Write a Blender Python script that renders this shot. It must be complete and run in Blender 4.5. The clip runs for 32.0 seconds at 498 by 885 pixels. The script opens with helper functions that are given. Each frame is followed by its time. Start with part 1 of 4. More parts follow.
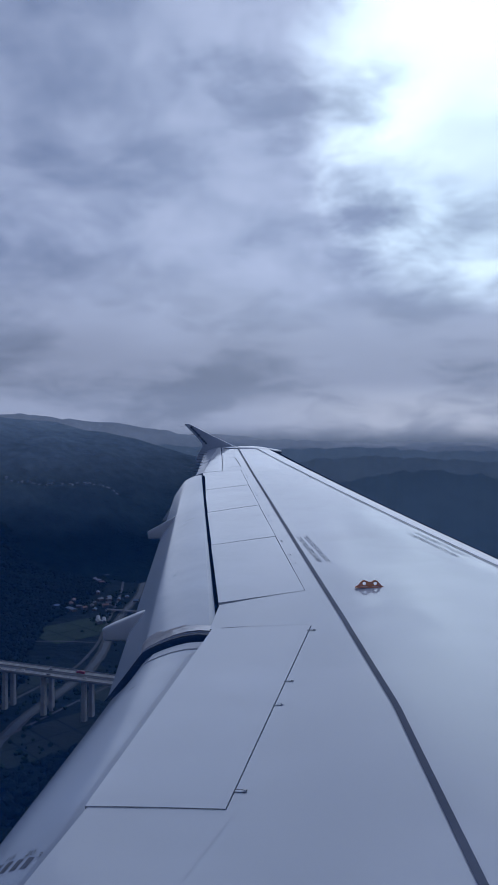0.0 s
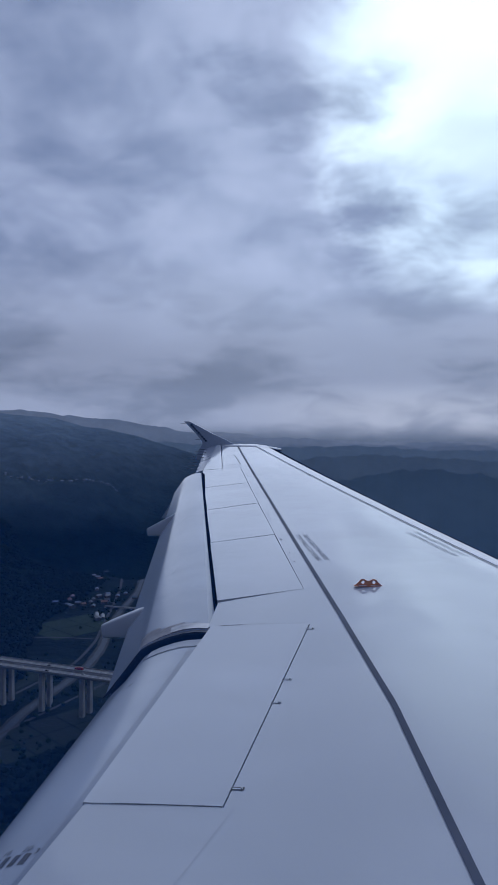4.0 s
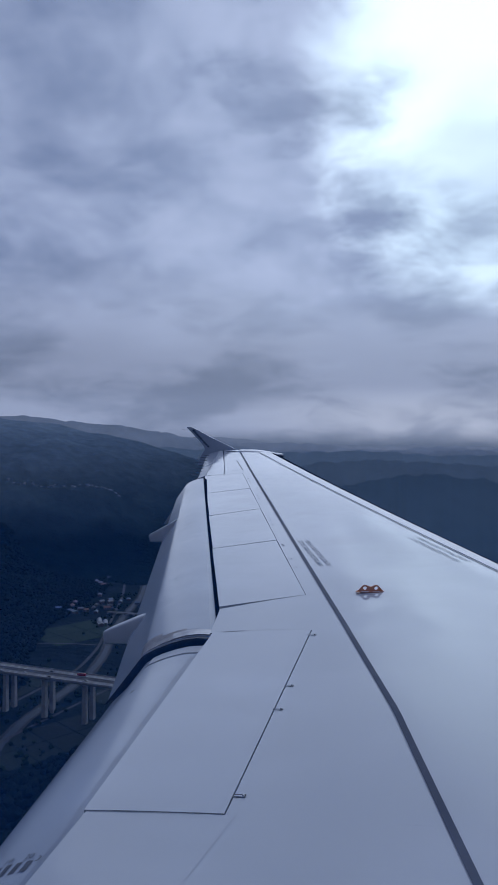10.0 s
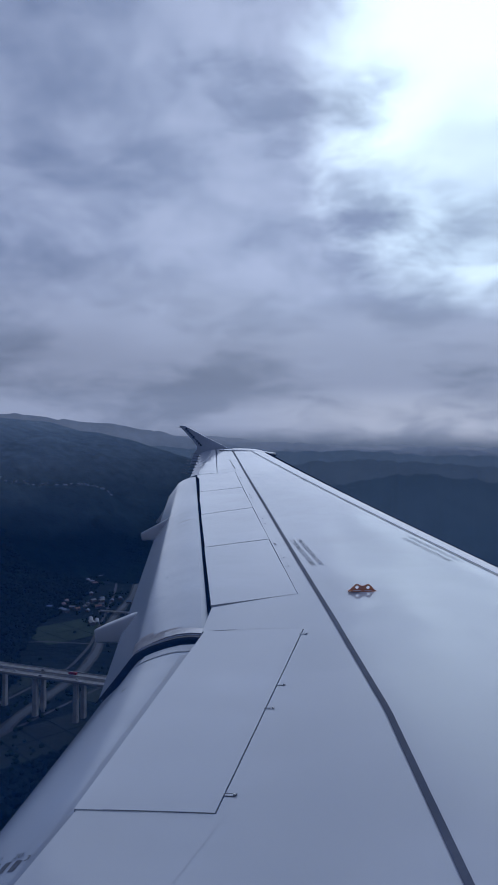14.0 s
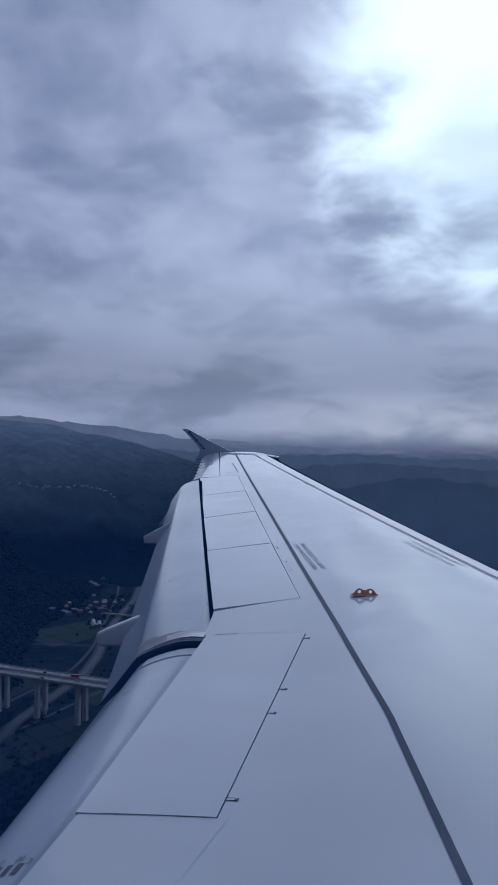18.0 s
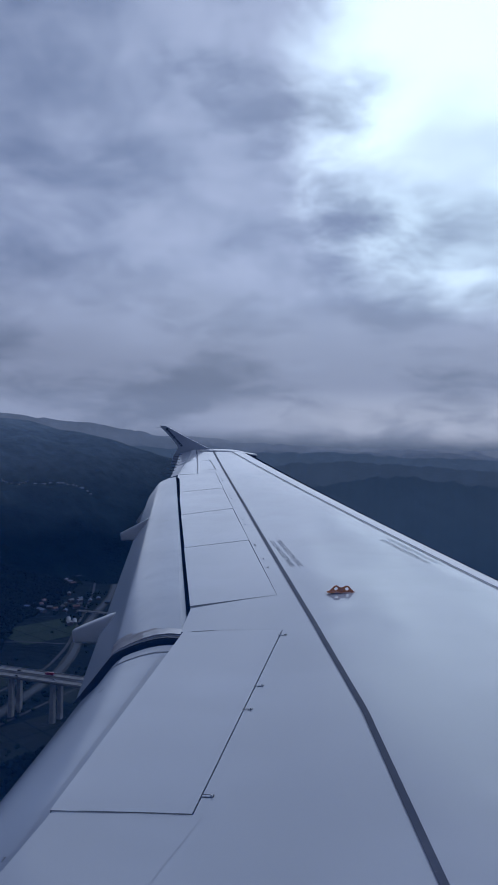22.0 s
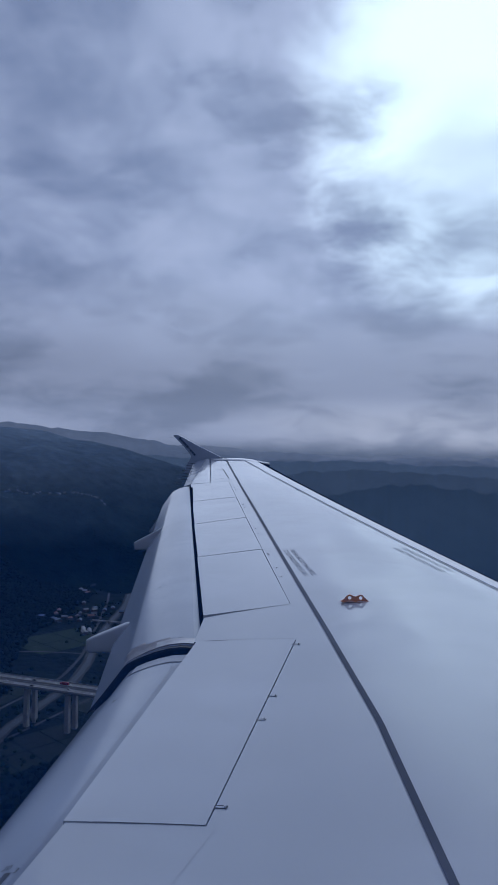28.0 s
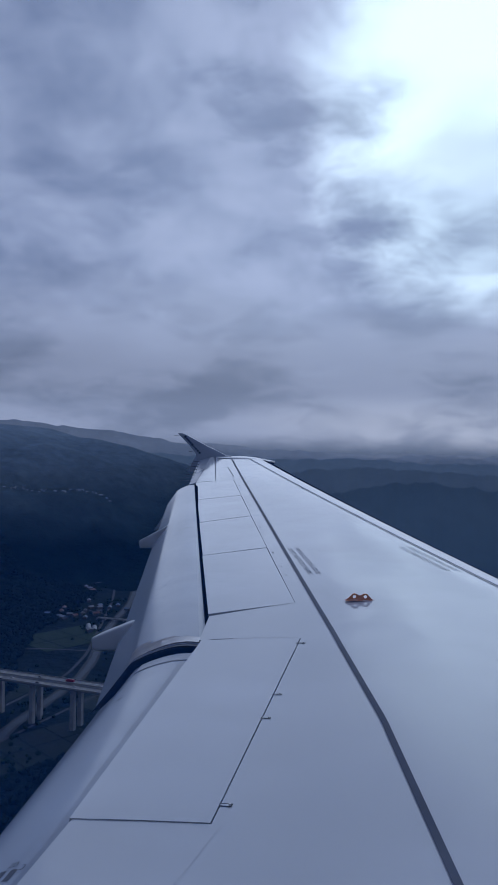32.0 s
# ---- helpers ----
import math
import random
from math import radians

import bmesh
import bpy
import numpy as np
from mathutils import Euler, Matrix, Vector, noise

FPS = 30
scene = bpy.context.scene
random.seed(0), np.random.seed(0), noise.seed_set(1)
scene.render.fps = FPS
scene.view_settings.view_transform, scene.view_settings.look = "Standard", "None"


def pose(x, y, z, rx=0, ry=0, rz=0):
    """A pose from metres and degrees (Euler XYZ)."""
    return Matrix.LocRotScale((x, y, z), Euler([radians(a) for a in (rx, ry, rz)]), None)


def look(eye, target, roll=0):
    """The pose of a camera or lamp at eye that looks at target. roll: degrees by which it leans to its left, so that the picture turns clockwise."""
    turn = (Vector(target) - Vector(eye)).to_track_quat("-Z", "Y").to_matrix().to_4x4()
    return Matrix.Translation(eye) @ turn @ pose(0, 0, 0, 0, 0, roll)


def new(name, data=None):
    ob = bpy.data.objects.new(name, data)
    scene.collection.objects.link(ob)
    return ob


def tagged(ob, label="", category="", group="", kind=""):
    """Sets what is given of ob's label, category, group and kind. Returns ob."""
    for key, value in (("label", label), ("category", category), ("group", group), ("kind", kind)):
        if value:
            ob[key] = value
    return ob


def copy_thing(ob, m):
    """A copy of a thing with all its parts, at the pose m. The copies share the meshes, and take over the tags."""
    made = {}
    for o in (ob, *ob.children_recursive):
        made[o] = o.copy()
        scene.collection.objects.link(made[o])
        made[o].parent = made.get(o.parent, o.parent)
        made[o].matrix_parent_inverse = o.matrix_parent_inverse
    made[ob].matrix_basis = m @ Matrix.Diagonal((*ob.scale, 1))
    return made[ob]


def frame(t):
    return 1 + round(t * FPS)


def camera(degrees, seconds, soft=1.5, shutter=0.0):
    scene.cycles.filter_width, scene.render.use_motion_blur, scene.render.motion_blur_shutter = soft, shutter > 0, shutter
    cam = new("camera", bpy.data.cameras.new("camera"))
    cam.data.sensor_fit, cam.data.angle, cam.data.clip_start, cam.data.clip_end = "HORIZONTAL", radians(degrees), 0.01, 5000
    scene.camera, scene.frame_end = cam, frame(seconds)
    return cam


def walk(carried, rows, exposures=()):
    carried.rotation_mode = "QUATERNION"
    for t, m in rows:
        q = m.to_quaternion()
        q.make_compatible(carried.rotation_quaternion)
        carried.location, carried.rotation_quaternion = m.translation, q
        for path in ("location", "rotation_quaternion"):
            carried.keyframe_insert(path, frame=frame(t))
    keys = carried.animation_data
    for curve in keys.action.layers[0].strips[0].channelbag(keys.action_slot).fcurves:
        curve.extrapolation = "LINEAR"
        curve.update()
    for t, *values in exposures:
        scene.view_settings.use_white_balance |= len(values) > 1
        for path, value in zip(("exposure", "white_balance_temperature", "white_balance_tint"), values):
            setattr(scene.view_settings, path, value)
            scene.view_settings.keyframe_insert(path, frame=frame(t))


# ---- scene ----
ALT = 320.0          # height of the wing's reference plane over the valley floor
LENS = 37.62
cam = camera(LENS, 32.0, 0.75)
# seconds, eye x y z (z over ALT), yaw to the left, pitch up, roll
ROWS = [
    (0.0, -3.912, 1.750, 1.507, 15.92, -0.16, 0.00),
    (0.5, -3.914, 1.747, 1.509, 15.75, 0.30, 0.19),
    (1.0, -3.909, 1.749, 1.512, 15.64, -0.03, 0.30),
    (1.5, -3.912, 1.749, 1.508, 15.57, -0.35, 0.44),
    (2.0, -3.913, 1.749, 1.512, 15.67, -0.62, 0.31),
    (2.5, -3.912, 1.748, 1.511, 15.84, -0.49, 0.42),
    (3.0, -3.911, 1.749, 1.512, 15.93, -0.35, 0.50),
    (3.5, -3.912, 1.748, 1.509, 15.97, -0.35, 0.43),
    (5.5, -3.909, 1.750, 1.512, 15.60, -0.20, 0.45),
    (6.0, -3.905, 1.747, 1.512, 15.64, -0.15, 0.34),
    (6.5, -3.907, 1.750, 1.514, 15.72, -0.18, 0.25),
    (7.0, -3.908, 1.750, 1.512, 15.82, -0.05, 0.16),
    (7.5, -3.907, 1.749, 1.513, 15.85, 0.22, 0.24),
    (8.0, -3.907, 1.746, 1.518, 15.85, 0.17, 0.25),
    (8.5, -3.909, 1.745, 1.519, 15.78, -0.00, 0.35),
    (9.0, -3.907, 1.747, 1.514, 15.91, -0.05, 0.24),
    (9.5, -3.908, 1.747, 1.515, 15.91, -0.05, 0.29),
    (10.0, -3.904, 1.746, 1.514, 16.11, 0.08, 0.30),
    (10.5, -3.907, 1.752, 1.510, 15.95, 0.26, 0.45),
    (11.0, -3.904, 1.754, 1.510, 15.72, 0.26, 0.48),
    (11.5, -3.905, 1.752, 1.508, 15.53, 0.17, 0.45),
    (12.0, -3.906, 1.747, 1.513, 15.59, 0.20, 0.52),
    (12.5, -3.903, 1.746, 1.516, 15.63, 0.43, 0.49),
    (13.0, -3.903, 1.745, 1.517, 15.56, 0.59, 0.64),
    (13.5, -3.908, 1.757, 1.509, 15.51, 0.29, 0.71),
    (14.0, -3.908, 1.758, 1.509, 15.53, 0.02, 0.59),
    (14.5, -3.910, 1.757, 1.513, 15.64, -0.24, 0.63),
    (16.5, -3.905, 1.752, 1.516, 16.06, 0.41, 0.91),
    (17.0, -3.904, 1.753, 1.514, 15.92, 0.21, 0.88),
    (17.5, -3.909, 1.748, 1.509, 15.69, 0.10, 0.81),
    (18.0, -3.905, 1.748, 1.516, 15.77, 0.26, 0.81),
    (18.5, -3.906, 1.751, 1.510, 15.55, 0.50, 0.77),
    (19.0, -3.909, 1.760, 1.508, 15.37, 0.47, 0.94),
    (19.5, -3.909, 1.763, 1.511, 14.80, 0.85, 1.16),
    (20.0, -3.906, 1.754, 1.511, 14.22, 0.38, 1.03),
    (20.5, -3.905, 1.761, 1.502, 13.80, 0.15, 1.08),
    (21.0, -3.904, 1.763, 1.506, 14.10, 0.34, 1.16),
    (21.5, -3.904, 1.756, 1.510, 13.96, 0.23, 1.25),
    (22.0, -3.909, 1.754, 1.510, 14.02, 0.11, 1.22),
    (22.5, -3.905, 1.752, 1.511, 14.28, -0.02, 1.08),
    (23.0, -3.902, 1.755, 1.511, 14.79, 0.22, 0.91),
    (23.5, -3.902, 1.751, 1.512, 14.91, 0.59, 0.96),
    (24.0, -3.903, 1.754, 1.511, 14.71, 0.75, 1.05),
    (24.5, -3.902, 1.750, 1.515, 14.67, 0.45, 1.06),
    (26.5, -3.908, 1.750, 1.509, 15.09, 0.36, 0.88),
    (27.0, -3.905, 1.756, 1.503, 15.15, 0.94, 0.95),
    (27.5, -3.905, 1.758, 1.511, 15.08, 1.02, 0.98),
    (28.0, -3.902, 1.756, 1.511, 15.08, 0.78, 0.90),
    (28.5, -3.905, 1.754, 1.513, 15.19, 0.69, 0.86),
    (29.0, -3.905, 1.753, 1.514, 15.25, 0.69, 0.90),
    (29.5, -3.903, 1.751, 1.513, 15.44, 0.52, 0.97),
    (30.0, -3.906, 1.753, 1.509, 15.56, 0.45, 1.05),
    (30.5, -3.903, 1.750, 1.518, 15.72, 0.50, 0.96),
    (31.0, -3.893, 1.754, 1.515, 15.62, 0.74, 0.79),
    (31.5, -3.897, 1.746, 1.517, 15.56, 0.77, 1.00),
    (32.0, -3.898, 1.743, 1.521, 15.47, 0.60, 0.93),
]
EXPOSURES = [(0.0, 0.06, 5930, 9), (13.0, 0.02, 5930, 9), (20.0, -0.04, 5930, 9), (24.0, -0.1, 5800, 9), (32.0, -0.08, 5800, 9)]
walk(cam, [(t, pose(x, y, ALT + z, 0, 0, yaw) @ pose(0, 0, 0, 90 + pitch, 0, 0) @ pose(0, 0, 0, 0, 0, roll))
           for t, x, y, z, yaw, pitch, roll in ROWS], EXPOSURES)

# ---- world and sun ----
SUN_EL, SUN_AZ = 21.0, 8.5     # degrees over the horizon, degrees to the right of +y
sun_way = Vector((math.sin(radians(SUN_AZ)) * math.cos(radians(SUN_EL)), math.cos(radians(SUN_AZ)) * math.cos(radians(SUN_EL)), math.sin(radians(SUN_EL))))
gap_way = Vector((-0.195, 0.856, 0.478)).normalized()     # a blue gap in the cloud


class Nodes:
    """A short way to write node trees."""

    def __init__(self, tree):
        self.tree = tree
        tree.nodes.clear()

    def add(self, kind, inputs=()):
        n = self.tree.nodes.new(kind)
        for k, v in dict(inputs).items():
            self.put(n.inputs[k], v)
        return n

    def put(self, socket, v):
        if isinstance(v, bpy.types.NodeSocket):
            self.tree.links.new(v, socket)
        elif v is not None:
            socket.default_value = v

    def math(self, op, a, b=None, c=None, clamp=False):
        n = self.add("ShaderNodeMath")
        n.operation, n.use_clamp = op, clamp
        for s, v in zip(n.inputs, (a, b, c)):
            self.put(s, v)
        return n.outputs[0]

    def vmath(self, op, a, b=None, scale=None):
        n = self.add("ShaderNodeVectorMath")
        n.operation = op
        self.put(n.inputs[0], a), self.put(n.inputs[1], b)
        if scale is not None:
            self.put(n.inputs["Scale"], scale)
        return n.outputs["Value"] if op in ("DOT_PRODUCT", "LENGTH", "DISTANCE") else n.outputs["Vector"]

    def noise(self, vec, scale, detail=4.0, rough=0.5, distort=0.0):
        return self.add("ShaderNodeTexNoise", {"Vector": vec, "Scale": scale, "Detail": detail, "Roughness": rough, "Distortion": distort}).outputs["Fac"]

    def ramp(self, fac, stops, interp="EASE"):
        n = self.add("ShaderNodeValToRGB", {"Fac": fac})
        n.color_ramp.interpolation = interp
        e = n.color_ramp.elements
        while len(e) < len(stops):
            e.new(0.5)
        for el, (p, c) in zip(e, stops):
            el.position = p
            el.color = (*c, 1) if isinstance(c, tuple) else (c, c, c, 1)
        return n.outputs["Color"]

    def span(self, v, a, b, lo=0.0, hi=1.0, smooth=True):
        n = self.add("ShaderNodeMapRange", {"Value": v, "From Min": a, "From Max": b, "To Min": lo, "To Max": hi})
        n.interpolation_type = "SMOOTHSTEP" if smooth else "LINEAR"
        return n.outputs["Result"]

    def mix(self, fac, a, b, kind="MIX"):
        n = self.add("ShaderNodeMix")
        n.data_type, n.blend_type = "RGBA", kind
        self.put(n.inputs[0], fac)
        for s, v in ((n.inputs[6], a), (n.inputs[7], b)):
            self.put(s, (*v, 1) if isinstance(v, tuple) and len(v) == 3 else v)
        return n.outputs[2]


world = bpy.data.worlds.new("overcast_sky")
scene.world = world
world.use_nodes = True
W = Nodes(world.node_tree)
way = W.add("ShaderNodeTexCoord").outputs["Generated"]
sep = W.add("ShaderNodeSeparateXYZ", {0: way})
up = W.math("MAXIMUM", sep.outputs[2], 0.0)
toward = W.vmath("DOT_PRODUCT", way, tuple(sun_way))
over = W.math("ADD", up, 0.33)
flat = W.add("ShaderNodeCombineXYZ", {0: W.math("DIVIDE", sep.outputs[0], over), 1: W.math("DIVIDE", sep.outputs[1], over), 2: 0.35}).outputs[0]
warp = W.vmath("ADD", flat, W.vmath("SCALE", W.vmath("SUBTRACT", W.add("ShaderNodeTexNoise", {"Vector": flat, "Scale": 2.4, "Detail": 3.0}).outputs["Color"], (0.5, 0.5, 0.5)), None, 0.20))
big = W.noise(warp, 1.35, 2.0, 0.5)
mid = W.noise(warp, 3.6, 4.0, 0.5)
fine = W.noise(warp, 9.0, 7.0, 0.55, 0.06)
body = W.math("ADD", W.math("MULTIPLY", big, 0.50), W.math("ADD", W.math("MULTIPLY", mid, 0.34), W.math("MULTIPLY_ADD", fine, W.span(up, 0.10, 0.30, 0.12, 0.24), W.span(up, 0.10, 0.30, 0.02, -0.04))))
cloud = W.ramp(W.span(body, 0.36, 0.62), [(0.0, (0.180, 0.220, 0.335)), (0.3, (0.240, 0.282, 0.405)), (0.65, (0.315, 0.358, 0.49)), (1.0, (0.395, 0.437, 0.575))], "LINEAR")
# blue sky behind the thin places
blue = W.add("ShaderNodeTexSky")
blue.sky_type, blue.sun_disc, blue.sun_elevation, blue.sun_rotation = "NISHITA", False, radians(SUN_EL), radians(SUN_AZ)
clear = W.vmath("SCALE", blue.outputs[0], None, 0.045)
hole = W.vmath("DOT_PRODUCT", way, tuple(gap_way))
ragged = W.math("MULTIPLY_ADD", W.math("SUBTRACT", body, 0.5), -0.10, hole)
thin = W.math("MAXIMUM", W.math("MULTIPLY", W.span(body, 0.44, 0.34, 0.0, 0.8), W.math("MULTIPLY", W.span(up, 0.3, 0.42), W.span(toward, math.cos(radians(24)), math.cos(radians(48))))),
              W.math("MULTIPLY", W.span(ragged, math.cos(radians(9)), math.cos(radians(1))), 0.62))
cloud = W.mix(thin, cloud, W.mix(0.8, clear, (0.105, 0.145, 0.26)))
# long level bands low down
turn = W.math("ARCTAN2", sep.outputs[0], sep.outputs[1])
level = W.add("ShaderNodeCombineXYZ", {0: W.math("MULTIPLY", turn, 4.6), 1: W.math("MULTIPLY", up, 12.0), 2: 4.2}).outputs[0]
bands = W.noise(level, 1.0, 4.0, 0.45, 0.35)
wisps = W.noise(level, 2.7, 6.0, 0.56, 0.5)
strata = W.math("MULTIPLY_ADD", wisps, 0.33, W.math("MULTIPLY", bands, 0.67))
bank = W.span(W.math("MULTIPLY_ADD", W.math("SUBTRACT", mid, 0.5), 0.16, up), 0.10, 0.26)
low_cloud = W.mix(W.span(strata, 0.39, 0.59), (0.200, 0.230, 0.312), (0.318, 0.350, 0.458))
low_cloud = W.vmath("SCALE", low_cloud, None, W.math("SUBTRACT", 1.0, W.math("MULTIPLY", W.span(up, 0.05, 0.085), W.span(up, 0.17, 0.11, 0.0, 0.14))))
cloud = W.mix(bank, low_cloud, cloud)
pale = W.math("MULTIPLY", W.span(up, 0.085, 0.035), W.math("MULTIPLY", W.span(toward, 0.83, 0.95), W.span(strata, 0.38, 0.56, 0.3, 0.8)))
cloud = W.mix(pale, cloud, (0.47, 0.48, 0.55))
# thin bright cloud before the sun
cover = W.noise(W.vmath("ADD", warp, (3.7, 1.3, 0.0)), 2.3, 3.0, 0.45)
near_sun = W.span(W.math("MULTIPLY_ADD", W.math("SUBTRACT", body, 0.5), 0.17, toward), math.cos(radians(19)), math.cos(radians(7)))
glow = W.math("MULTIPLY", W.math("MULTIPLY", near_sun, W.span(cover, 0.66, 0.46, 0.62, 1.0)), W.span(W.math("MULTIPLY_ADD", W.math("SUBTRACT", mid, 0.5), 0.12, up), 0.14, 0.27))
wide = W.span(toward, math.cos(radians(42)), 1.0)
lit = W.mix(1.0, cloud, W.vmath("SCALE", (0.09, 0.10, 0.11), None, W.math("MULTIPLY", wide, W.span(up, 0.02, 0.2, 0.3, 1.0))), "ADD")
lit = W.mix(1.0, lit, W.vmath("SCALE", (0.60, 0.715, 0.70), None, glow), "ADD")
# mist where the land meets the cloud
lit = W.mix(W.span(W.math("MULTIPLY_ADD", W.math("SUBTRACT", wisps, 0.5), 0.012, sep.outputs[2]), -0.006, 0.026), (0.112, 0.137, 0.194), lit)
# the overcast is heavier away from the sun
lit = W.vmath("SCALE", lit, None, W.span(toward, -0.45, 0.74, 0.34, 1.0))
ground_side = W.span(sep.outputs[2], -0.06, -0.02)
lit = W.mix(ground_side, (0.03, 0.045, 0.075), lit)
bg = W.add("ShaderNodeBackground", {"Color": lit, "Strength": 1.0})
W.add("ShaderNodeOutputWorld", {"Surface": bg.outputs[0]})

sun = new("sun", bpy.data.lights.new("sun", "SUN"))
sun.data.energy, sun.data.angle, sun.data.color = 0.82, radians(90), (0.86, 0.918, 1.0)
sun.matrix_world = look((0, 0, ALT + 60), Vector((0, 0, ALT + 60)) - sun_way)


# ---- materials ----
def material(name, build):
    m = bpy.data.materials.new(name)
    m.use_nodes = True
    n = Nodes(m.node_tree)
    n.where = n.add("ShaderNodeTexCoord").outputs["Object"]
    n.chance = n.add("ShaderNodeObjectInfo").outputs["Random"]
    settings = build(n)
    shader = n.add("ShaderNodeBsdfPrincipled")
    for k, v in settings.items():
        n.put(shader.inputs[k], (*v, 1) if k in ("Base Color", "Emission Color") and isinstance(v, tuple) and len(v) == 3 else v)
    n.add("ShaderNodeOutputMaterial", {"Surface": shader.outputs[0]})
    return m


def bump(n, height, distance, strength=0.5):
    return n.add("ShaderNodeBump", {"Height": height, "Distance": distance, "Strength": strength}).outputs[0]


def paint(name, colour, rough=0.3, dirt=0.1, streak=True, ior=1.33, wave=0.0):
    def build(n):
        stretched = n.vmath("MULTIPLY", n.where, (1.0, 1.8, 1.0)) if streak else n.where
        broad = n.noise(n.where, 0.55, 4, 0.55)
        streaks = n.noise(stretched, 2.2, 5, 0.6)
        grain = n.noise(n.where, 60.0, 3, 0.6)
        worn = n.math("ADD", n.math("MULTIPLY", broad, 0.75), n.math("MULTIPLY", streaks, 0.25))
        dark = tuple(c * (1 - 2.2 * dirt) for c in colour)
        base = n.mix(n.span(worn, 0.35, 0.62), dark, tuple(min(c * (1 + 0.5 * dirt), 1) for c in colour))
        base = n.mix(n.span(grain, 0.66, 0.8, 0.0, 0.25), base, dark)
        r = n.span(worn, 0.3, 0.7, rough + 0.05, rough - 0.03)
        out = {"Base Color": base, "Roughness": r}
        out["IOR"] = ior
        if wave:
            dents = n.math("ADD", n.math("MULTIPLY", n.noise(n.vmath("MULTIPLY", n.where, (1.0, 0.55, 1.0)), 1.5, 2, 0.4), 1.0), n.math("MULTIPLY", n.noise(n.where, 5.0, 2, 0.5), 0.03))
            out["Normal"] = bump(n, dents, wave, 1.0)
        return out
    return material(name, build)


def metal(name, colour, rough=0.3):
    return material(name, lambda n: {"Base Color": n.mix(n.noise(n.where, 25.0, 5, 0.7), tuple(c * 0.55 for c in colour), colour), "Metallic": 1.0,
                                     "Roughness": n.span(n.noise(n.where, 14.0, 4), 0.3, 0.7, rough - 0.08, rough + 0.15)})


def matt(name, colour, rough=0.7, scale=8.0, amount=0.35):
    def build(n):
        a, b = n.noise(n.where, scale, 5, 0.6), n.noise(n.where, scale * 9, 3, 0.6)
        f = n.math("ADD", n.math("MULTIPLY", a, 0.65), n.math("MULTIPLY", b, 0.35))
        return {"Base Color": n.mix(n.span(f, 0.3, 0.7), tuple(c * (1 - amount) for c in colour), tuple(min(1, c * (1 + amount)) for c in colour)), "Roughness": rough,
                "Normal": bump(n, b, 0.1 / scale, 0.3)}
    return material(name, build)


WING_PAINT = paint("wing_paint", (0.56, 0.585, 0.645), 0.08, 0.045, True, 1.43, 0.016)
PANEL_PAINT = paint("panel_paint", (0.60, 0.625, 0.685), 0.10, 0.045, True, 1.40, 0.012)
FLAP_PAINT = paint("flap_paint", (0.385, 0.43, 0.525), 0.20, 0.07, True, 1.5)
TRAIL_PAINT = paint("trailing_paint", (0.29, 0.32, 0.40), 0.3, 0.08)
SHADE_BAND = paint("shade_band_paint", (0.24, 0.28, 0.37), 0.3, 0.10, True, 1.6)
FAIRING_PAINT = paint("fairing_paint", (0.60, 0.62, 0.67), 0.35, 0.08)
BAND_PAINT = paint("band_paint", (0.094, 0.100, 0.130), 0.6, 0.12, True, 1.25)
LINE_PAINT = paint("line_paint", (0.29, 0.30, 0.335), 0.35, 0.15)
SEAM_PAINT = paint("seam_sealant", (0.47, 0.49, 0.54), 0.4, 0.1)
SCALE_PAINT = paint("scale_paint", (0.10, 0.108, 0.13), 0.4, 0.2)
TEXT_PAINT = paint("stencil_paint", (0.18, 0.187, 0.225), 0.5, 0.2)
FAINT_PAINT = paint("faded_stencil_paint", (0.42, 0.435, 0.475), 0.5, 0.15)
FENCE_PAINT = paint("fence_paint", (0.55, 0.60, 0.71), 0.3, 0.06)
NAVY_PAINT = paint("navy_paint", (0.015, 0.02, 0.05), 0.4, 0.1)
BRIGHT_METAL = metal("bare_alloy", (0.50, 0.50, 0.53), 0.42)
# flat black that stands in for shade and dark reflections
PAINTED_DARK = material("painted_dark", lambda n: {"Base Color": n.mix(n.noise(n.where, 6.0, 4), (0.003, 0.004, 0.007), (0.007, 0.008, 0.012)), "Roughness": 0.8, "Specular IOR Level": 0.0})
DARK_METAL = metal("dark_alloy", (0.16, 0.17, 0.2), 0.4)
SEAL = matt("rubber_seal", (0.022, 0.023, 0.028), 0.6, 20)
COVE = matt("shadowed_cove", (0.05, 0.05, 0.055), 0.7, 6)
ORANGE = paint("orange_paint", (0.80, 0.33, 0.13), 0.4, 0.12, False)
SCUFFED = matt("scuffed_primer", (0.25, 0.235, 0.25), 0.45, 7, 0.45)
RUST = matt("worn_primer", (0.30, 0.22, 0.17), 0.5, 14, 0.5)


# ---- mesh helpers ----
def part(name, bm, mat, parent=None, label="", smooth=True):
    me = bm if isinstance(bm, bpy.types.Mesh) else bpy.data.meshes.new(name)
    if not isinstance(bm, bpy.types.Mesh):
        bm.to_mesh(me)
        bm.free()
    me.materials.clear()
    me.materials.append(mat)
    if smooth:
        me.shade_smooth()
        me.set_sharp_from_angle(angle=radians(40))
    ob = new(name, me)
    if parent is not None:
        ob.parent = parent
    return tagged(ob, label)


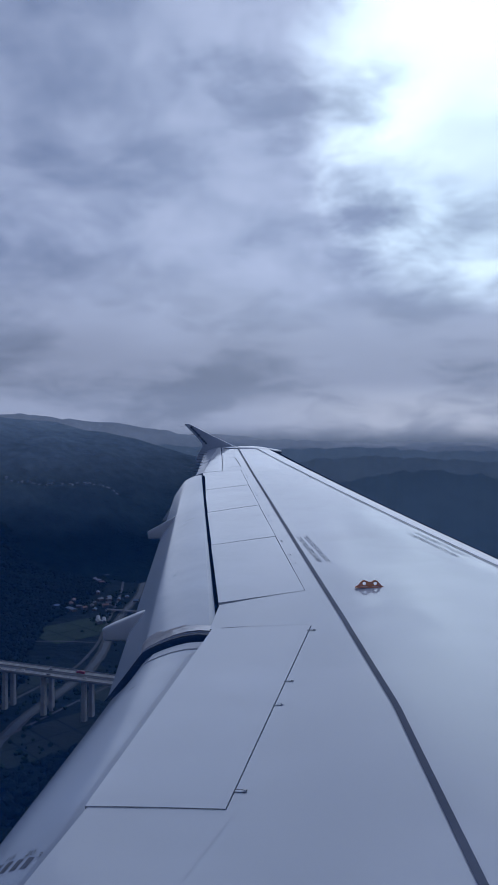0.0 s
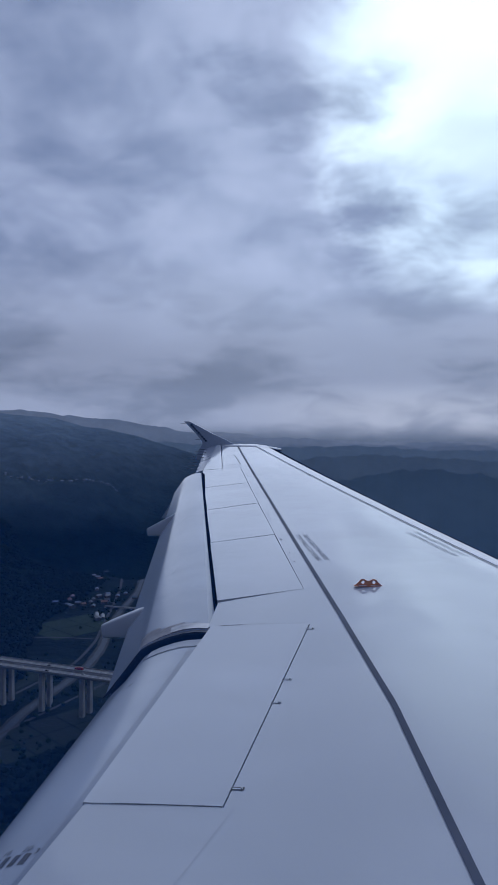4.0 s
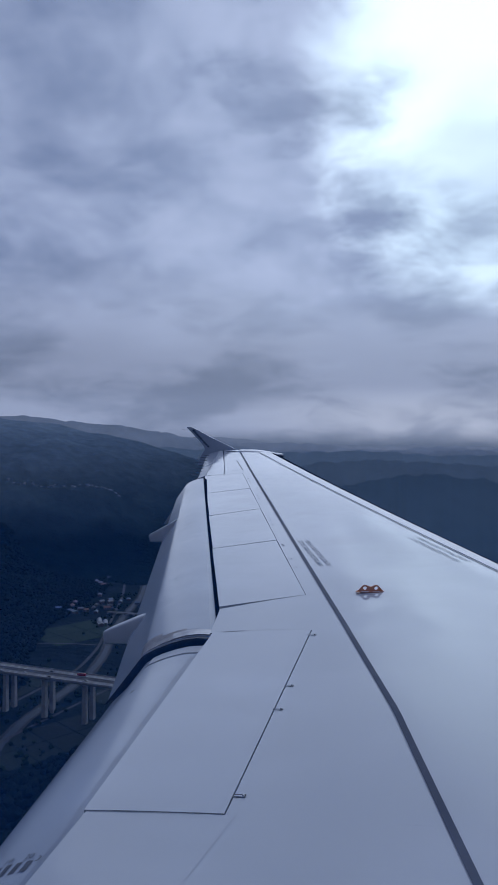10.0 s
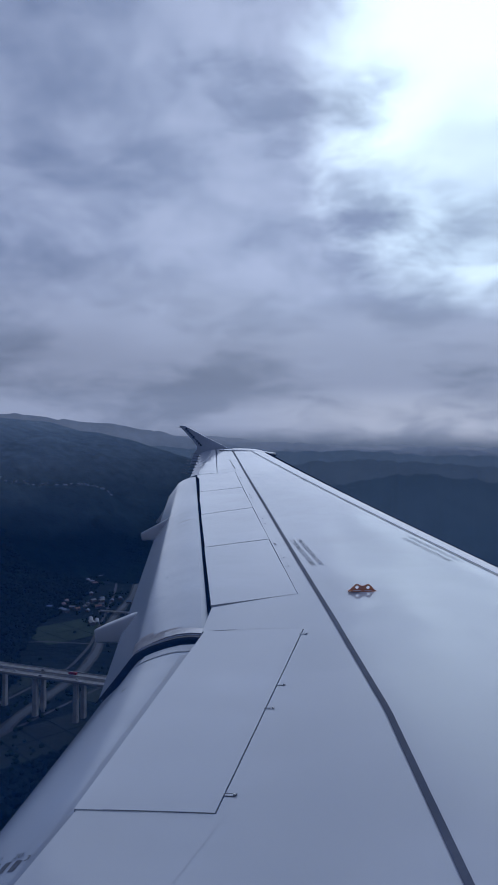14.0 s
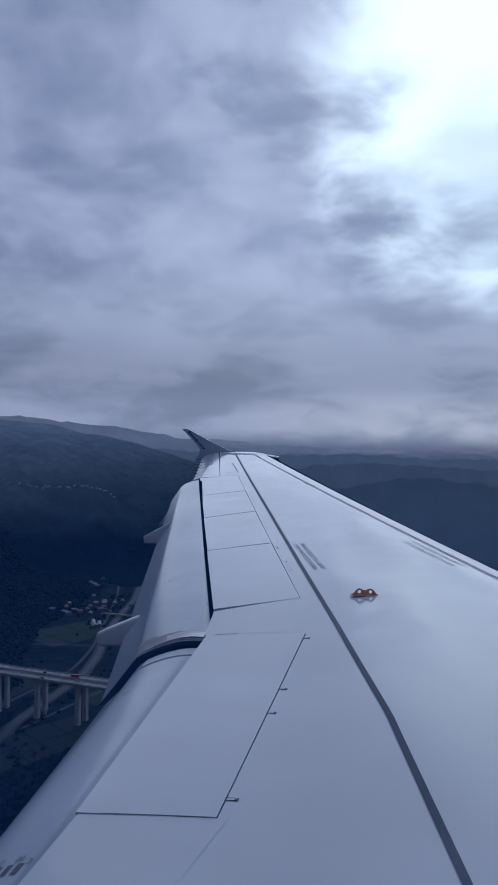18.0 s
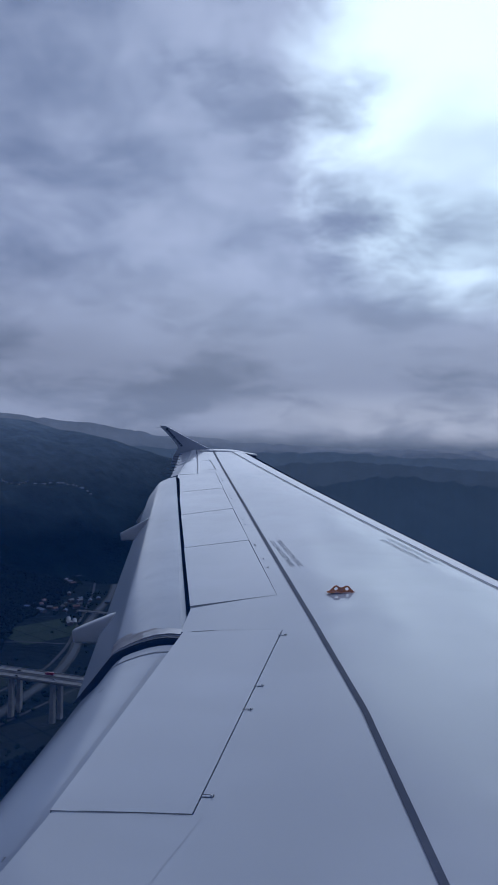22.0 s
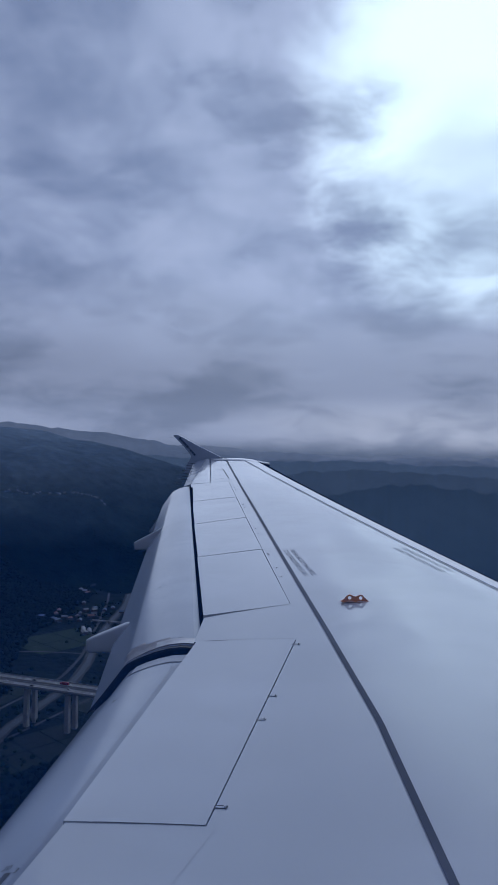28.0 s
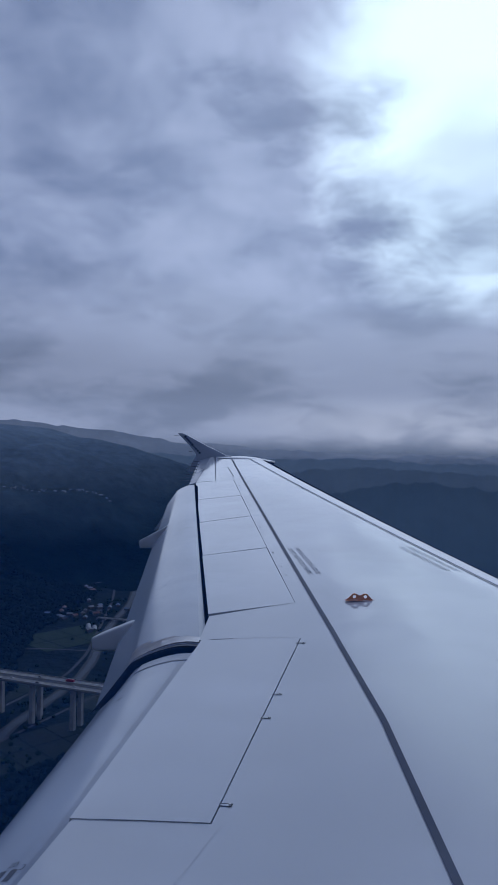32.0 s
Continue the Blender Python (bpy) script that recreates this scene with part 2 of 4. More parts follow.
def grid_mesh(rows, thick=0.0, close=False):
    """A sheet from rows of points; thick: its depth downwards, with rims."""
    bm = bmesh.new()
    top = [[bm.verts.new(p) for p in row] for row in rows]
    n, m = len(rows), len(rows[0])
    for i in range(n - 1):
        for j in range(m - 1 if not close else m):
            bm.faces.new((top[i][j], top[i + 1][j], top[i + 1][(j + 1) % m], top[i][(j + 1) % m]))
    if thick:
        low = [[bm.verts.new((p[0], p[1], p[2] - thick)) for p in row] for row in rows]
        for i in range(n - 1):
            for j in range(m - 1):
                bm.faces.new((low[i][j], low[i][j + 1], low[i + 1][j + 1], low[i + 1][j]))
        edge = [(i, 0) for i in range(n)] + [(n - 1, j) for j in range(1, m)] + [(i, m - 1) for i in range(n - 2, -1, -1)] + [(0, j) for j in range(m - 2, 0, -1)]
        for (a, b), (c, d) in zip(edge, edge[1:] + edge[:1]):
            bm.faces.new((top[a][b], low[a][b], low[c][d], top[c][d]))
    bmesh.ops.recalc_face_normals(bm, faces=bm.faces)
    return bm


def loft(sections, caps=True):
    """A closed body through rings of points."""
    bm = bmesh.new()
    rings = [[bm.verts.new(p) for p in s] for s in sections]
    m = len(rings[0])
    for a, b in zip(rings, rings[1:]):
        for j in range(m):
            bm.faces.new((a[j], b[j], b[(j + 1) % m], a[(j + 1) % m]))
    if caps:
        bm.faces.new(rings[0]), bm.faces.new(rings[-1][::-1])
    bmesh.ops.recalc_face_normals(bm, faces=bm.faces)
    return bm


def sharpen(ob, degrees=35):
    """Smooth faces with the hard edges kept."""
    ob.data.shade_smooth()
    ob.data.set_sharp_from_angle(angle=radians(degrees))
    return ob


def box(size, at=(0, 0, 0), bevel=0.0, turn=None):
    bm = bmesh.new()
    bmesh.ops.create_cube(bm, size=1.0)
    bmesh.ops.scale(bm, vec=size, verts=bm.verts)
    if bevel:
        bmesh.ops.bevel(bm, geom=bm.edges[:], offset=bevel, segments=2, affect="EDGES", profile=0.5)
    if turn is not None:
        bmesh.ops.transform(bm, matrix=turn, verts=bm.verts)
    bmesh.ops.translate(bm, vec=at, verts=bm.verts)
    return bm


def rod(a, b, r, r2=None, sides=8):
    a, b = Vector(a), Vector(b)
    q = (b - a).to_track_quat("Z", "Y")
    ring = lambda c, k: [c + q @ Vector((k * math.cos(t), k * math.sin(t), 0)) for t in [2 * math.pi * i / sides for i in range(sides)]]
    return loft([ring(a, r), ring(b, r if r2 is None else r2)])


def outline(loops, depth):
    """A flat plate in its own x-y plane from closed outlines; later loops inside the first are holes."""
    c = bpy.data.curves.new("plate", "CURVE")
    c.dimensions, c.fill_mode, c.extrude = "2D", "BOTH", depth / 2
    for pts in loops:
        s = c.splines.new("POLY")
        s.points.add(len(pts) - 1)
        s.use_cyclic_u = True
        for q, (x, y) in zip(s.points, pts):
            q.co = (x, y, 0, 1)
    return curve_mesh(c)


def curve_mesh(c):
    ob = bpy.data.objects.new("curve", c)
    scene.collection.objects.link(ob)
    dg = bpy.context.evaluated_depsgraph_get()
    dg.update()
    me = bpy.data.meshes.new_from_object(ob.evaluated_get(dg))
    bpy.data.objects.remove(ob)
    bpy.data.curves.remove(c)
    return me


def lettering(words, size):
    c = bpy.data.curves.new("words", "FONT")
    c.body, c.size, c.align_x, c.align_y = words, size, "CENTER", "CENTER"
    return curve_mesh(c)


# ---- the wing's shape ----
SWEEP, TIP_Y, KINK = 0.516, 16.92, 6.4


def le(y):
    return -SWEEP * (y - 1.98)


def chord(y):
    return 6.07 - (y - 1.98) * SWEEP if y < KINK else 3.79 - (y - KINK) * (3.79 - 1.5) / 10.55


def te(y):
    return le(y) - chord(y)


def profile(xi):
    xi = min(max(xi, 0.0), 1.0)
    return 0.6 * (0.2969 * math.sqrt(xi) - 0.126 * xi - 0.3516 * xi**2 + 0.2843 * xi**3 - 0.1015 * xi**4)


def skin_z(x, y):
    """Height of the wing's upper face."""
    c, k = chord(y), (y - 2) / 15
    turn = 0.0111 - 0.0471 * k
    return ALT + 0.071 * (y - 2) + 0.3306 * k * k + turn * (x - le(y) + 0.45 * c) + c * (profile((le(y) - x) / c) - profile(0.45))


def on_skin(x, y, lift=0.0):
    return (x, y, skin_z(x, y) + lift)


def fixed_te(y):
    """Where the fixed upper skin and the spoilers end over the flaps."""
    if y < 4.45:
        return -5.37
    if y < 6.48:
        return -5.38 - 0.14 * (y - 4.45) / 2.03
    return te(y) + 0.60 - 0.0735 * (y - 6.97)


def hinge_x(y):
    """The spoilers' hinge line."""
    return -4.78 - 0.06 * (y - 4.45) / 2.03 if y < 6.5 else le(y) - 0.645 * chord(y)


def mixed(a, b, t):
    return tuple(p + (q - p) * t for p, q in zip(a, b))


def ruled(front_a, aft_a, front_b, aft_b, nu, nv, lift=0.0, nose=False):
    """Points of the skin over a four-sided piece of the plan."""
    rows = []
    for i in range(nu + 1):
        f, g = mixed(front_a, front_b, i / nu), mixed(aft_a, aft_b, i / nu)
        row = []
        for j in range(nv + 1):
            t = (j / nv) ** 2 if nose else j / nv
            row.append(on_skin(*mixed(f, g, t), lift))
        rows.append(row)
    return rows


def strip(points, width, lift, steps=24):
    """A flat stripe along a line of the plan, on the skin, mitred at its bends."""
    line = [mixed(a, b, i / steps) for a, b in zip(points, points[1:]) for i in range(steps)] + [points[-1]]
    rows = []
    for k, (x, y) in enumerate(line):
        a, b = line[max(k - 1, 0)], line[min(k + 1, len(line) - 1)]
        d = Vector((b[0] - a[0], b[1] - a[1])).normalized()
        rows.append([on_skin(x - d.y * s * width / 2, y + d.x * s * width / 2, lift) for s in (-1, -0.33, 0.33, 1)])
    return grid_mesh(rows)


wing = tagged(new("airliner_wing"), "pale grey airliner wing with lowered flaps and spoilers shut", "aircraft wing")

# upper skin, in five fields between the moving panels
GAP = 0.0065
cut_a, cut_f = (-5.63, 6.963), (le(8.05), 8.05)
fields = [
    ((le(1.9), 1.9), (-5.37, 1.9), (le(4.45), 4.45), (-5.37, 4.45), 16),
    ((le(4.45), 4.45), (hinge_x(4.45) + GAP, 4.45), (le(6.48), 6.48), (hinge_x(6.48) + GAP, 6.48), 16),
    ((le(6.48), 6.48), (-5.54, 6.48), cut_f, cut_a, 10),
    (cut_f, (hinge_x(7.21) + GAP, 7.21), (le(13.77), 13.77), (hinge_x(13.68) + GAP, 13.68), 48),
    ((le(13.77), 13.77), (-7.77, 13.657), (le(TIP_Y), TIP_Y), (-8.85, TIP_Y), 24),
]
for fa, aa, fb, ab, n in fields:
    part("upper_skin", grid_mesh(ruled(fa, aa, fb, ab, n, 26, 0, True), 0.012), WING_PAINT, wing)
# the lower skin closes the box
low = []
for i in range(41):
    y = 1.9 + (TIP_Y - 1.9) * i / 40
    row = []
    for j in range(17):
        xi = 0.9 * (j / 16) ** 2
        x = le(y) - xi * chord(y)
        row.append((x, y, skin_z(x, y) - chord(y) * (profile(xi) * 1.7) - 0.02))
    low.append(row)
part("lower_skin", grid_mesh(low), FAIRING_PAINT, wing)
# bay under the moving panels, coloured dark for the shade in their gaps
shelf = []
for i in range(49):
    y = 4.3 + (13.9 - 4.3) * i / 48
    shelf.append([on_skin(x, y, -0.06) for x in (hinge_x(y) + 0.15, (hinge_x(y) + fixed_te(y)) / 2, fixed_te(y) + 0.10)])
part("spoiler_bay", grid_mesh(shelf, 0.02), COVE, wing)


# ---- spoilers ----
def spoiler(h_in, h_out, t_in, t_out, lift_te, n=14):
    """Corners in the plan; the trailing edge stands lift_te proud."""
    g = 0.0045
    rows = []
    for i in range(n + 1):
        k = i / n
        k = g / 1.7 + k * (1 - 2 * g / 1.7)
        a, b = mixed(h_in, h_out, k), mixed(t_in, t_out, k)
        rows.append([on_skin(*mixed(a, b, j / 8), 0.001 + lift_te * (j / 8) ** 2) for j in range(9)])
    return sharpen(part("spoiler", grid_mesh(rows, 0.018), PANEL_PAINT, wing))


S_TE = [6.97, 8.75, 10.37, 11.96, 13.62]
S_H = [7.21, 8.99, 10.65, 12.17, 13.68]
spoilers = [spoiler((hinge_x(4.45), 4.45), (hinge_x(6.486), 6.486), (-5.38, 4.44), (-5.52, 6.482), 0.004)]
for k in range(4):
    spoilers.append(spoiler((hinge_x(S_H[k]), S_H[k] + 0.008), (hinge_x(S_H[k + 1]), S_H[k + 1] - 0.008),
                            (fixed_te(S_TE[k]), S_TE[k] + 0.008), (fixed_te(S_TE[k + 1]), S_TE[k + 1] - 0.008), 0.009 if k == 0 else 0.006))

# dark strips laid over the spoilers' side gaps for the shade inside
for (hx, hy), (tx, ty) in [((hinge_x(4.45), 4.452), (-5.38, 4.447))] + [((hinge_x(h), h), (fixed_te(t), t)) for h, t in zip(S_H, S_TE)]:
    part("edge_gap", strip([(hx, hy), (tx, ty)], 0.0034, 0.0035, 8), SEAL, wing)

# ---- flaps ----
FLAP_TOP = [(0.0, 0.0), (0.012, 0.045), (0.04, 0.085), (0.09, 0.125), (0.16, 0.158), (0.25, 0.185), (0.35, 0.20), (0.45, 0.206), (0.53, 0.204), (0.575, 0.199), (0.60, 0.190), (0.63, 0.1765), (0.79, 0.098), (0.95, 0.0233), (1.0, 0.0)]
FLAP_LOW = [(0.9, 0.012), (0.6, 0.03), (0.3, 0.0), (0.1, -0.03), (0.02, -0.02)]


def flap_ring(y, nose, tail, thick=1.0):
    c = math.hypot(nose[0] - tail[0], nose[1] - tail[1])
    d = math.atan2(nose[1] - tail[1], nose[0] - tail[0])
    return [(nose[0] - c * (a * math.cos(d) + h * thick * math.sin(d)), y,
             ALT + nose[1] + c * (-a * math.sin(d) + h * thick * math.cos(d))) for a, h in FLAP_TOP + FLAP_LOW]


def outer_flap_at(y):
    k = (y - 6.55) / (13.25 - 6.55)
    return mixed((-5.42, 0.10), (-7.93, 0.885), k), mixed((-6.35, -0.37), (-8.49, 0.585), k)


def inner_flap_at(y):
    z = skin_z(fixed_te(y), y) - ALT
    low = 0.036 * max(0.0, min(1.0, (y - 4.0) / 2.0))
    return (fixed_te(y) + 0.16, z - 0.13 - low), (fixed_te(y) - 0.645 - 0.055 * (y - 4.2), z - 0.566 - low)


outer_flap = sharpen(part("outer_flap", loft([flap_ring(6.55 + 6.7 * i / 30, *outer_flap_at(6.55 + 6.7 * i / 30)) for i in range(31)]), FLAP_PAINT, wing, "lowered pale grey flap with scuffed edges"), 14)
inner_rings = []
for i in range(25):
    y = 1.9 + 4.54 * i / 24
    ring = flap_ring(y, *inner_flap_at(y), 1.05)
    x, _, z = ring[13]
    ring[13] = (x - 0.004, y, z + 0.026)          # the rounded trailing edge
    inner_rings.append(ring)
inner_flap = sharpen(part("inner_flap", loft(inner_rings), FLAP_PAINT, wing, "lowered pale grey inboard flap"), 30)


def rim(y0, y1, at, grow, upto=len(FLAP_TOP), start=0, thick=1.0):
    rows = []
    for y in [y0 + (y1 - y0) * i / 12 for i in range(13)]:
        nose, tail = at(y)
        ring = flap_ring(y, nose, tail, thick)[start:upto]
        rows.append([(p[0] - grow * 0.4, p[1], p[2] + grow) for p in ring])
    return grid_mesh(rows, 0.03)


# black strip on the flap's nose, painted for the slot's shade
shroud = []
for i in range(31):
    y = 6.58 + 6.64 * i / 30
    ring = flap_ring(y, *outer_flap_at(y))
    edge = mixed(ring[2], ring[3], 0.15 + 0.75 * i / 30)
    shroud.append([(p[0], p[1], p[2] + 0.006) for p in (*ring[:3], edge)])
part("shroud_seal", grid_mesh(shroud, 0.02), PAINTED_DARK, outer_flap, "black strip painted for the shade in the slot")
part("flap_seal", loft([flap_ring(y, *outer_flap_at(6.55), k) for y, k in ((6.50, 0.98), (6.547, 0.99))]), SEAL, outer_flap, "black rubber end seal", False)
part("seal_lip", rim(6.50, 6.56, outer_flap_at, -0.012, 14, 1), SEAL, outer_flap, "black rubber seal lip")
part("wear_plate", rim(6.56, 6.76, outer_flap_at, 0.004, 12, 7), SCUFFED, outer_flap, "scuffed brown and grey wear plate")
part("wear_plate", rim(6.56, 6.70, outer_flap_at, 0.006, 8, 5), SCUFFED, outer_flap, "scuffed brown and grey wear plate")
part("end_rib", rim(6.562, 6.655, outer_flap_at, 0.009, 7, 2), BRIGHT_METAL, outer_flap, "scratched bare metal end rib")
part("end_rib", rim(6.335, 6.44, inner_flap_at, 0.005, 9, 2, 1.05), FAIRING_PAINT, inner_flap, "pale scratched end rib")
# strip painted darker for the spoiler's shade and reflection on the flap
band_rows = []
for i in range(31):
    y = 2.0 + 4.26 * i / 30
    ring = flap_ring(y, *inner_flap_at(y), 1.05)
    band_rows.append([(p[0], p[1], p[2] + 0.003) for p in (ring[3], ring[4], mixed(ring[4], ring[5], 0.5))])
part("grime_band", grid_mesh(band_rows), SHADE_BAND, inner_flap, "darker band painted for the shade along the shroud")
part("rib_edge", rim(6.326, 6.332, inner_flap_at, 0.004, 10, 2, 1.05), SEAM_PAINT, inner_flap, "dark edge of the end rib")


# ---- flap track fairings ----
def fairing(y, tail, slope, wide, deep, label=""):
    """A canoe below the flap: its blunt tail's top edge is at tail, its inboard face at y."""
    rings = []
    for k, grow, w in ((-0.006, 0.70, 0.80), (0.004, 0.92, 0.95), (0.02, 1.0, 1.0), (0.10, 1.0, 1.0), (0.25, 1.0, 1.0), (0.45, 1.0, 1.0), (0.8, 0.9, 1.0), (1.4, 0.6, 0.8), (1.9, 0.2, 0.3)):
        high = tail[1] + slope * min(k, 0.45)
        low = tail[1] - deep + 0.07 * max(k, 0)
        mid, half = (high + low) / 2, (high - low) / 2 * grow
        ring = []
        for i in range(28):
            a = 2 * math.pi * i / 28
            c, s = math.cos(a), math.sin(a)
            ring.append((tail[0] + k + 0.03 * (0.5 - 0.5 * s), y + wide * (0.5 + 0.5 * w * math.copysign(abs(c) ** 0.22, c)), ALT + mid + half * math.copysign(abs(s) ** 0.22, s)))
        rings.append(ring)
    return sharpen(part("flap_track_fairing", loft(rings), FAIRING_PAINT, wing, label), 50)


fairing(7.73, (-7.01, -0.195), 0.45, 0.26, 0.115)
fairing(10.75, (-7.90, 0.288), 0.55, 0.22, 0.10)
hook = [[(x, 12.6 + w, ALT + z) for w, z in ((0, a), (0, b), (0.1, b), (0.1, a))] for x, a, b in ((-8.44, 0.215, 0.235), (-8.38, 0.255, 0.33), (-8.30, 0.35, 0.44), (-8.22, 0.38, 0.47))]
part("flap_track_fairing", loft(hook), FAIRING_PAINT, wing, "", False)

# ---- aileron and wing tip ----
ail, tab = [], []
for i in range(25):
    k = i / 24
    y = 13.66 + (TIP_Y - 0.05 - 13.66) * k
    h = mixed((-7.77, 13.66), (-8.85, TIP_Y), k)[0] - 0.010
    crease = mixed((-8.12, 13.66), (-8.94, TIP_Y), k)[0]
    end = te(y) - 0.02
    drop = 0.22 * (crease - end)
    ail.append([on_skin(h, y), on_skin((h + crease) / 2, y, 0.004), on_skin(crease, y, 0.004)])
    tab.append([on_skin(crease - 0.004, y, 0.002), on_skin((crease + end) / 2, y, -0.4 * drop), on_skin(end, y, -drop)])
aileron = part("aileron", grid_mesh(ail, 0.03), PANEL_PAINT, wing)
part("trailing_panel", grid_mesh(tab, 0.02), TRAIL_PAINT, aileron, "darker grey trailing panel")
FENCE = [(-8.62, 1.395), (-8.705, 1.439), (-9.134, 1.634), (-9.56, 1.848), (-9.62, 1.87), (-9.735, 1.872), (-9.715, 1.85), (-9.489, 1.633), (-9.33, 1.455), (-9.30, 1.38), (-9.40, 1.22), (-9.46, 1.02), (-9.30, 1.02), (-8.85, 1.15), (-8.3, 1.28), (-7.75, 1.29), (-7.72, 1.33), (-7.9, 1.36)]
me = outline([[(x, z) for x, z in FENCE]], 0.045)
me.transform(Matrix.Translation((0, TIP_Y + 0.03, ALT)) @ pose(0, 0, 0, 90, 0, 0))
fence = part("wing_tip_fence", me, FENCE_PAINT, wing, "grey swept wing tip fence", False)
# the maker's lettering, as plain bars
for k in range(9):
    a = mixed((-9.56, 1.795), (-9.22, 1.445), k / 8)
    part("bar", box((0.040, 0.004, 0.062 if k in (0, 4) else 0.016 if k == 5 else 0.044), (a[0], TIP_Y, ALT + a[1]), 0, pose(0, 0, 0, 0, 42, 0)), NAVY_PAINT, fence, "dark navy bar")
# rounded tip fairing in front of the fence, with the navigation lamp under its nose
tip_nose = le(TIP_Y) + 0.19
cap = []
for k, w, h in ((0.0, 0.03, 0.004), (0.02, 0.10, 0.02), (0.07, 0.17, 0.034), (0.16, 0.22, 0.045), (0.32, 0.25, 0.05), (0.55, 0.25, 0.05), (0.85, 0.22, 0.035), (1.2, 0.16, 0.01)):
    x = tip_nose - k
    top = skin_z(min(x, le(16.75) - 0.09), 16.75) + 0.010 - 0.03 * max(0.0, 1 - k / 0.16) ** 2
    cap.append([(x, TIP_Y + 0.03 - w + w * math.cos(a), top - h + h * math.sin(a)) for a in [2 * math.pi * i / 16 for i in range(16)]])
tip_cap = part("tip_fairing", loft(cap), WING_PAINT, wing, "rounded pale tip fairing")
lens = [[(tip_nose + 0.045 - k, TIP_Y - 0.18 + 0.15 * w * math.cos(a), skin_z(le(16.75) - 0.09, 16.75) - 0.060 + 0.04 * w * math.sin(a)) for a in [2 * math.pi * i / 14 for i in range(14)]]
        for k, w in ((0, 0.3), (0.03, 0.75), (0.10, 1), (0.3, 1), (0.5, 0.7))]
part("navigation_light", loft(lens), NAVY_PAINT, tip_cap, "dark glazed navigation light")

for k in range(8):
    y = 14.0 + 0.36 * k
    x, z = te(y) - 0.02, skin_z(te(y), y) - 0.03
    part("static_discharger", rod((x + 0.05, y, z), (x - 0.20, y + 0.02, z + 0.015), 0.007, 0.003, 6), DARK_METAL, wing)
for px, pz in ((-9.70, 1.83), (-9.46, 1.645), (-9.34, 1.48)):
    part("static_discharger", rod((px + 0.02, TIP_Y + 0.03, ALT + pz), (px - 0.14, TIP_Y + 0.03, ALT + pz - 0.01), 0.006, 0.003, 6), DARK_METAL, wing)

# ---- slat, stripes and seams ----
slat_rows, nose_rows = [], []
for i in range(61):
    y = 2.2 + (TIP_Y - 0.12 - 2.2) * i / 60
    w = 0.40 + 0.006 * (y - 8)
    slat_rows.append([on_skin(le(y) - w * t, y, 0.006) for t in (0.40, 0.5, 0.6, 0.7, 0.8, 0.9, 1.0)])
    nose = [on_skin(le(y) - 0.40 * t, y, 0.008) for t in (0.41, 0.34, 0.27, 0.2, 0.12)]
    for t in range(8, -1, -1):
        a = math.pi * (t / 8 - 0.5)
        c = chord(y)
        zt, zb = skin_z(le(y) - 0.04, y) + 0.006, skin_z(le(y) - 0.04, y) - 0.055 * c ** 0.5
        nose.append((le(y) - 0.04 + 0.05 * math.cos(a), y, (zt + zb) / 2 + (zt - zb) / 2 * math.sin(a)))
    nose_rows.append(nose)
part("slat", grid_mesh(slat_rows, 0.006), WING_PAINT, wing)
# edge painted black for the dark land it would reflect
part("leading_edge", grid_mesh(nose_rows), PAINTED_DARK, wing, "leading edge painted black for its dark reflection")
part("slat_seam", strip([(le(y) - 0.40 - 0.006 * (y - 8) - 0.022, y) for y in (2.2, 9.5, TIP_Y - 0.12)], 0.026, 0.003, 30), LINE_PAINT, wing)
part("walkway_band", strip([(-3.186, 1.95), (-4.152, 5.20), (-4.181, 5.30), (-4.214, 5.40), (-4.640, 6.592), (-5.235, 8.188), (-6.240, 10.89), (-8.50, 16.88)], 0.033, 0.004, 12), BAND_PAINT, wing, "dark grey painted walkway band")
SEAMS = [((-7.57, 14.05), (-8.03, 15.2)), ((-8.03, 15.2), (-8.19, 15.2)), ((-7.80, 14.0), (-7.57, 14.06))]
CABIN_WHITE = paint("white_paint", (0.75, 0.75, 0.75), 0.4, 0.05, False)
for a, b in SEAMS:
    part("panel_seam", strip([a, b], 0.014, 0.003, 6), SEAL, wing)

# ---- small fittings on the wing ----
# lifeline bracket: a plate with two humps and two holes, on a foot
hump = []
for i in range(41):
    x = -0.105 + 0.21 * i / 40
    flank = max(0.0, min(1.0, (0.105 - abs(x)) / 0.05))
    hump.append((x, 0.008 + 0.86 * flank * (3 - 2 * flank) * flank * (0.046 + 0.008 * math.cos((abs(x) - 0.040) / 0.040 * math.pi))))
holes = [[(s * 0.041 + 0.013 * math.cos(a), 0.030 + 0.0125 * math.sin(a)) for a in [2 * math.pi * i / 18 for i in range(18)]] for s in (-1, 1)]
plate = part("lifeline_bracket", outline([[(-0.105, 0.0), (0.105, 0.0), *hump[::-1]], *holes], 0.012), ORANGE, wing, "orange lifeline bracket with two holes", False)
plate.matrix_basis = Matrix.Translation(on_skin(-4.545, 7.27)) @ pose(0, 0, 0, 90, 0, 14)
for s in (-1, 1):
    part("foot_edge", box((0.055, 0.004, 0.012), (s * 0.043, 0.006, 0.012), 0.001), CABIN_WHITE, plate, "white edge of the foot")
part("foot", box((0.218, 0.005, 0.05), (0, 0.003, 0), 0.002), ORANGE, plate)


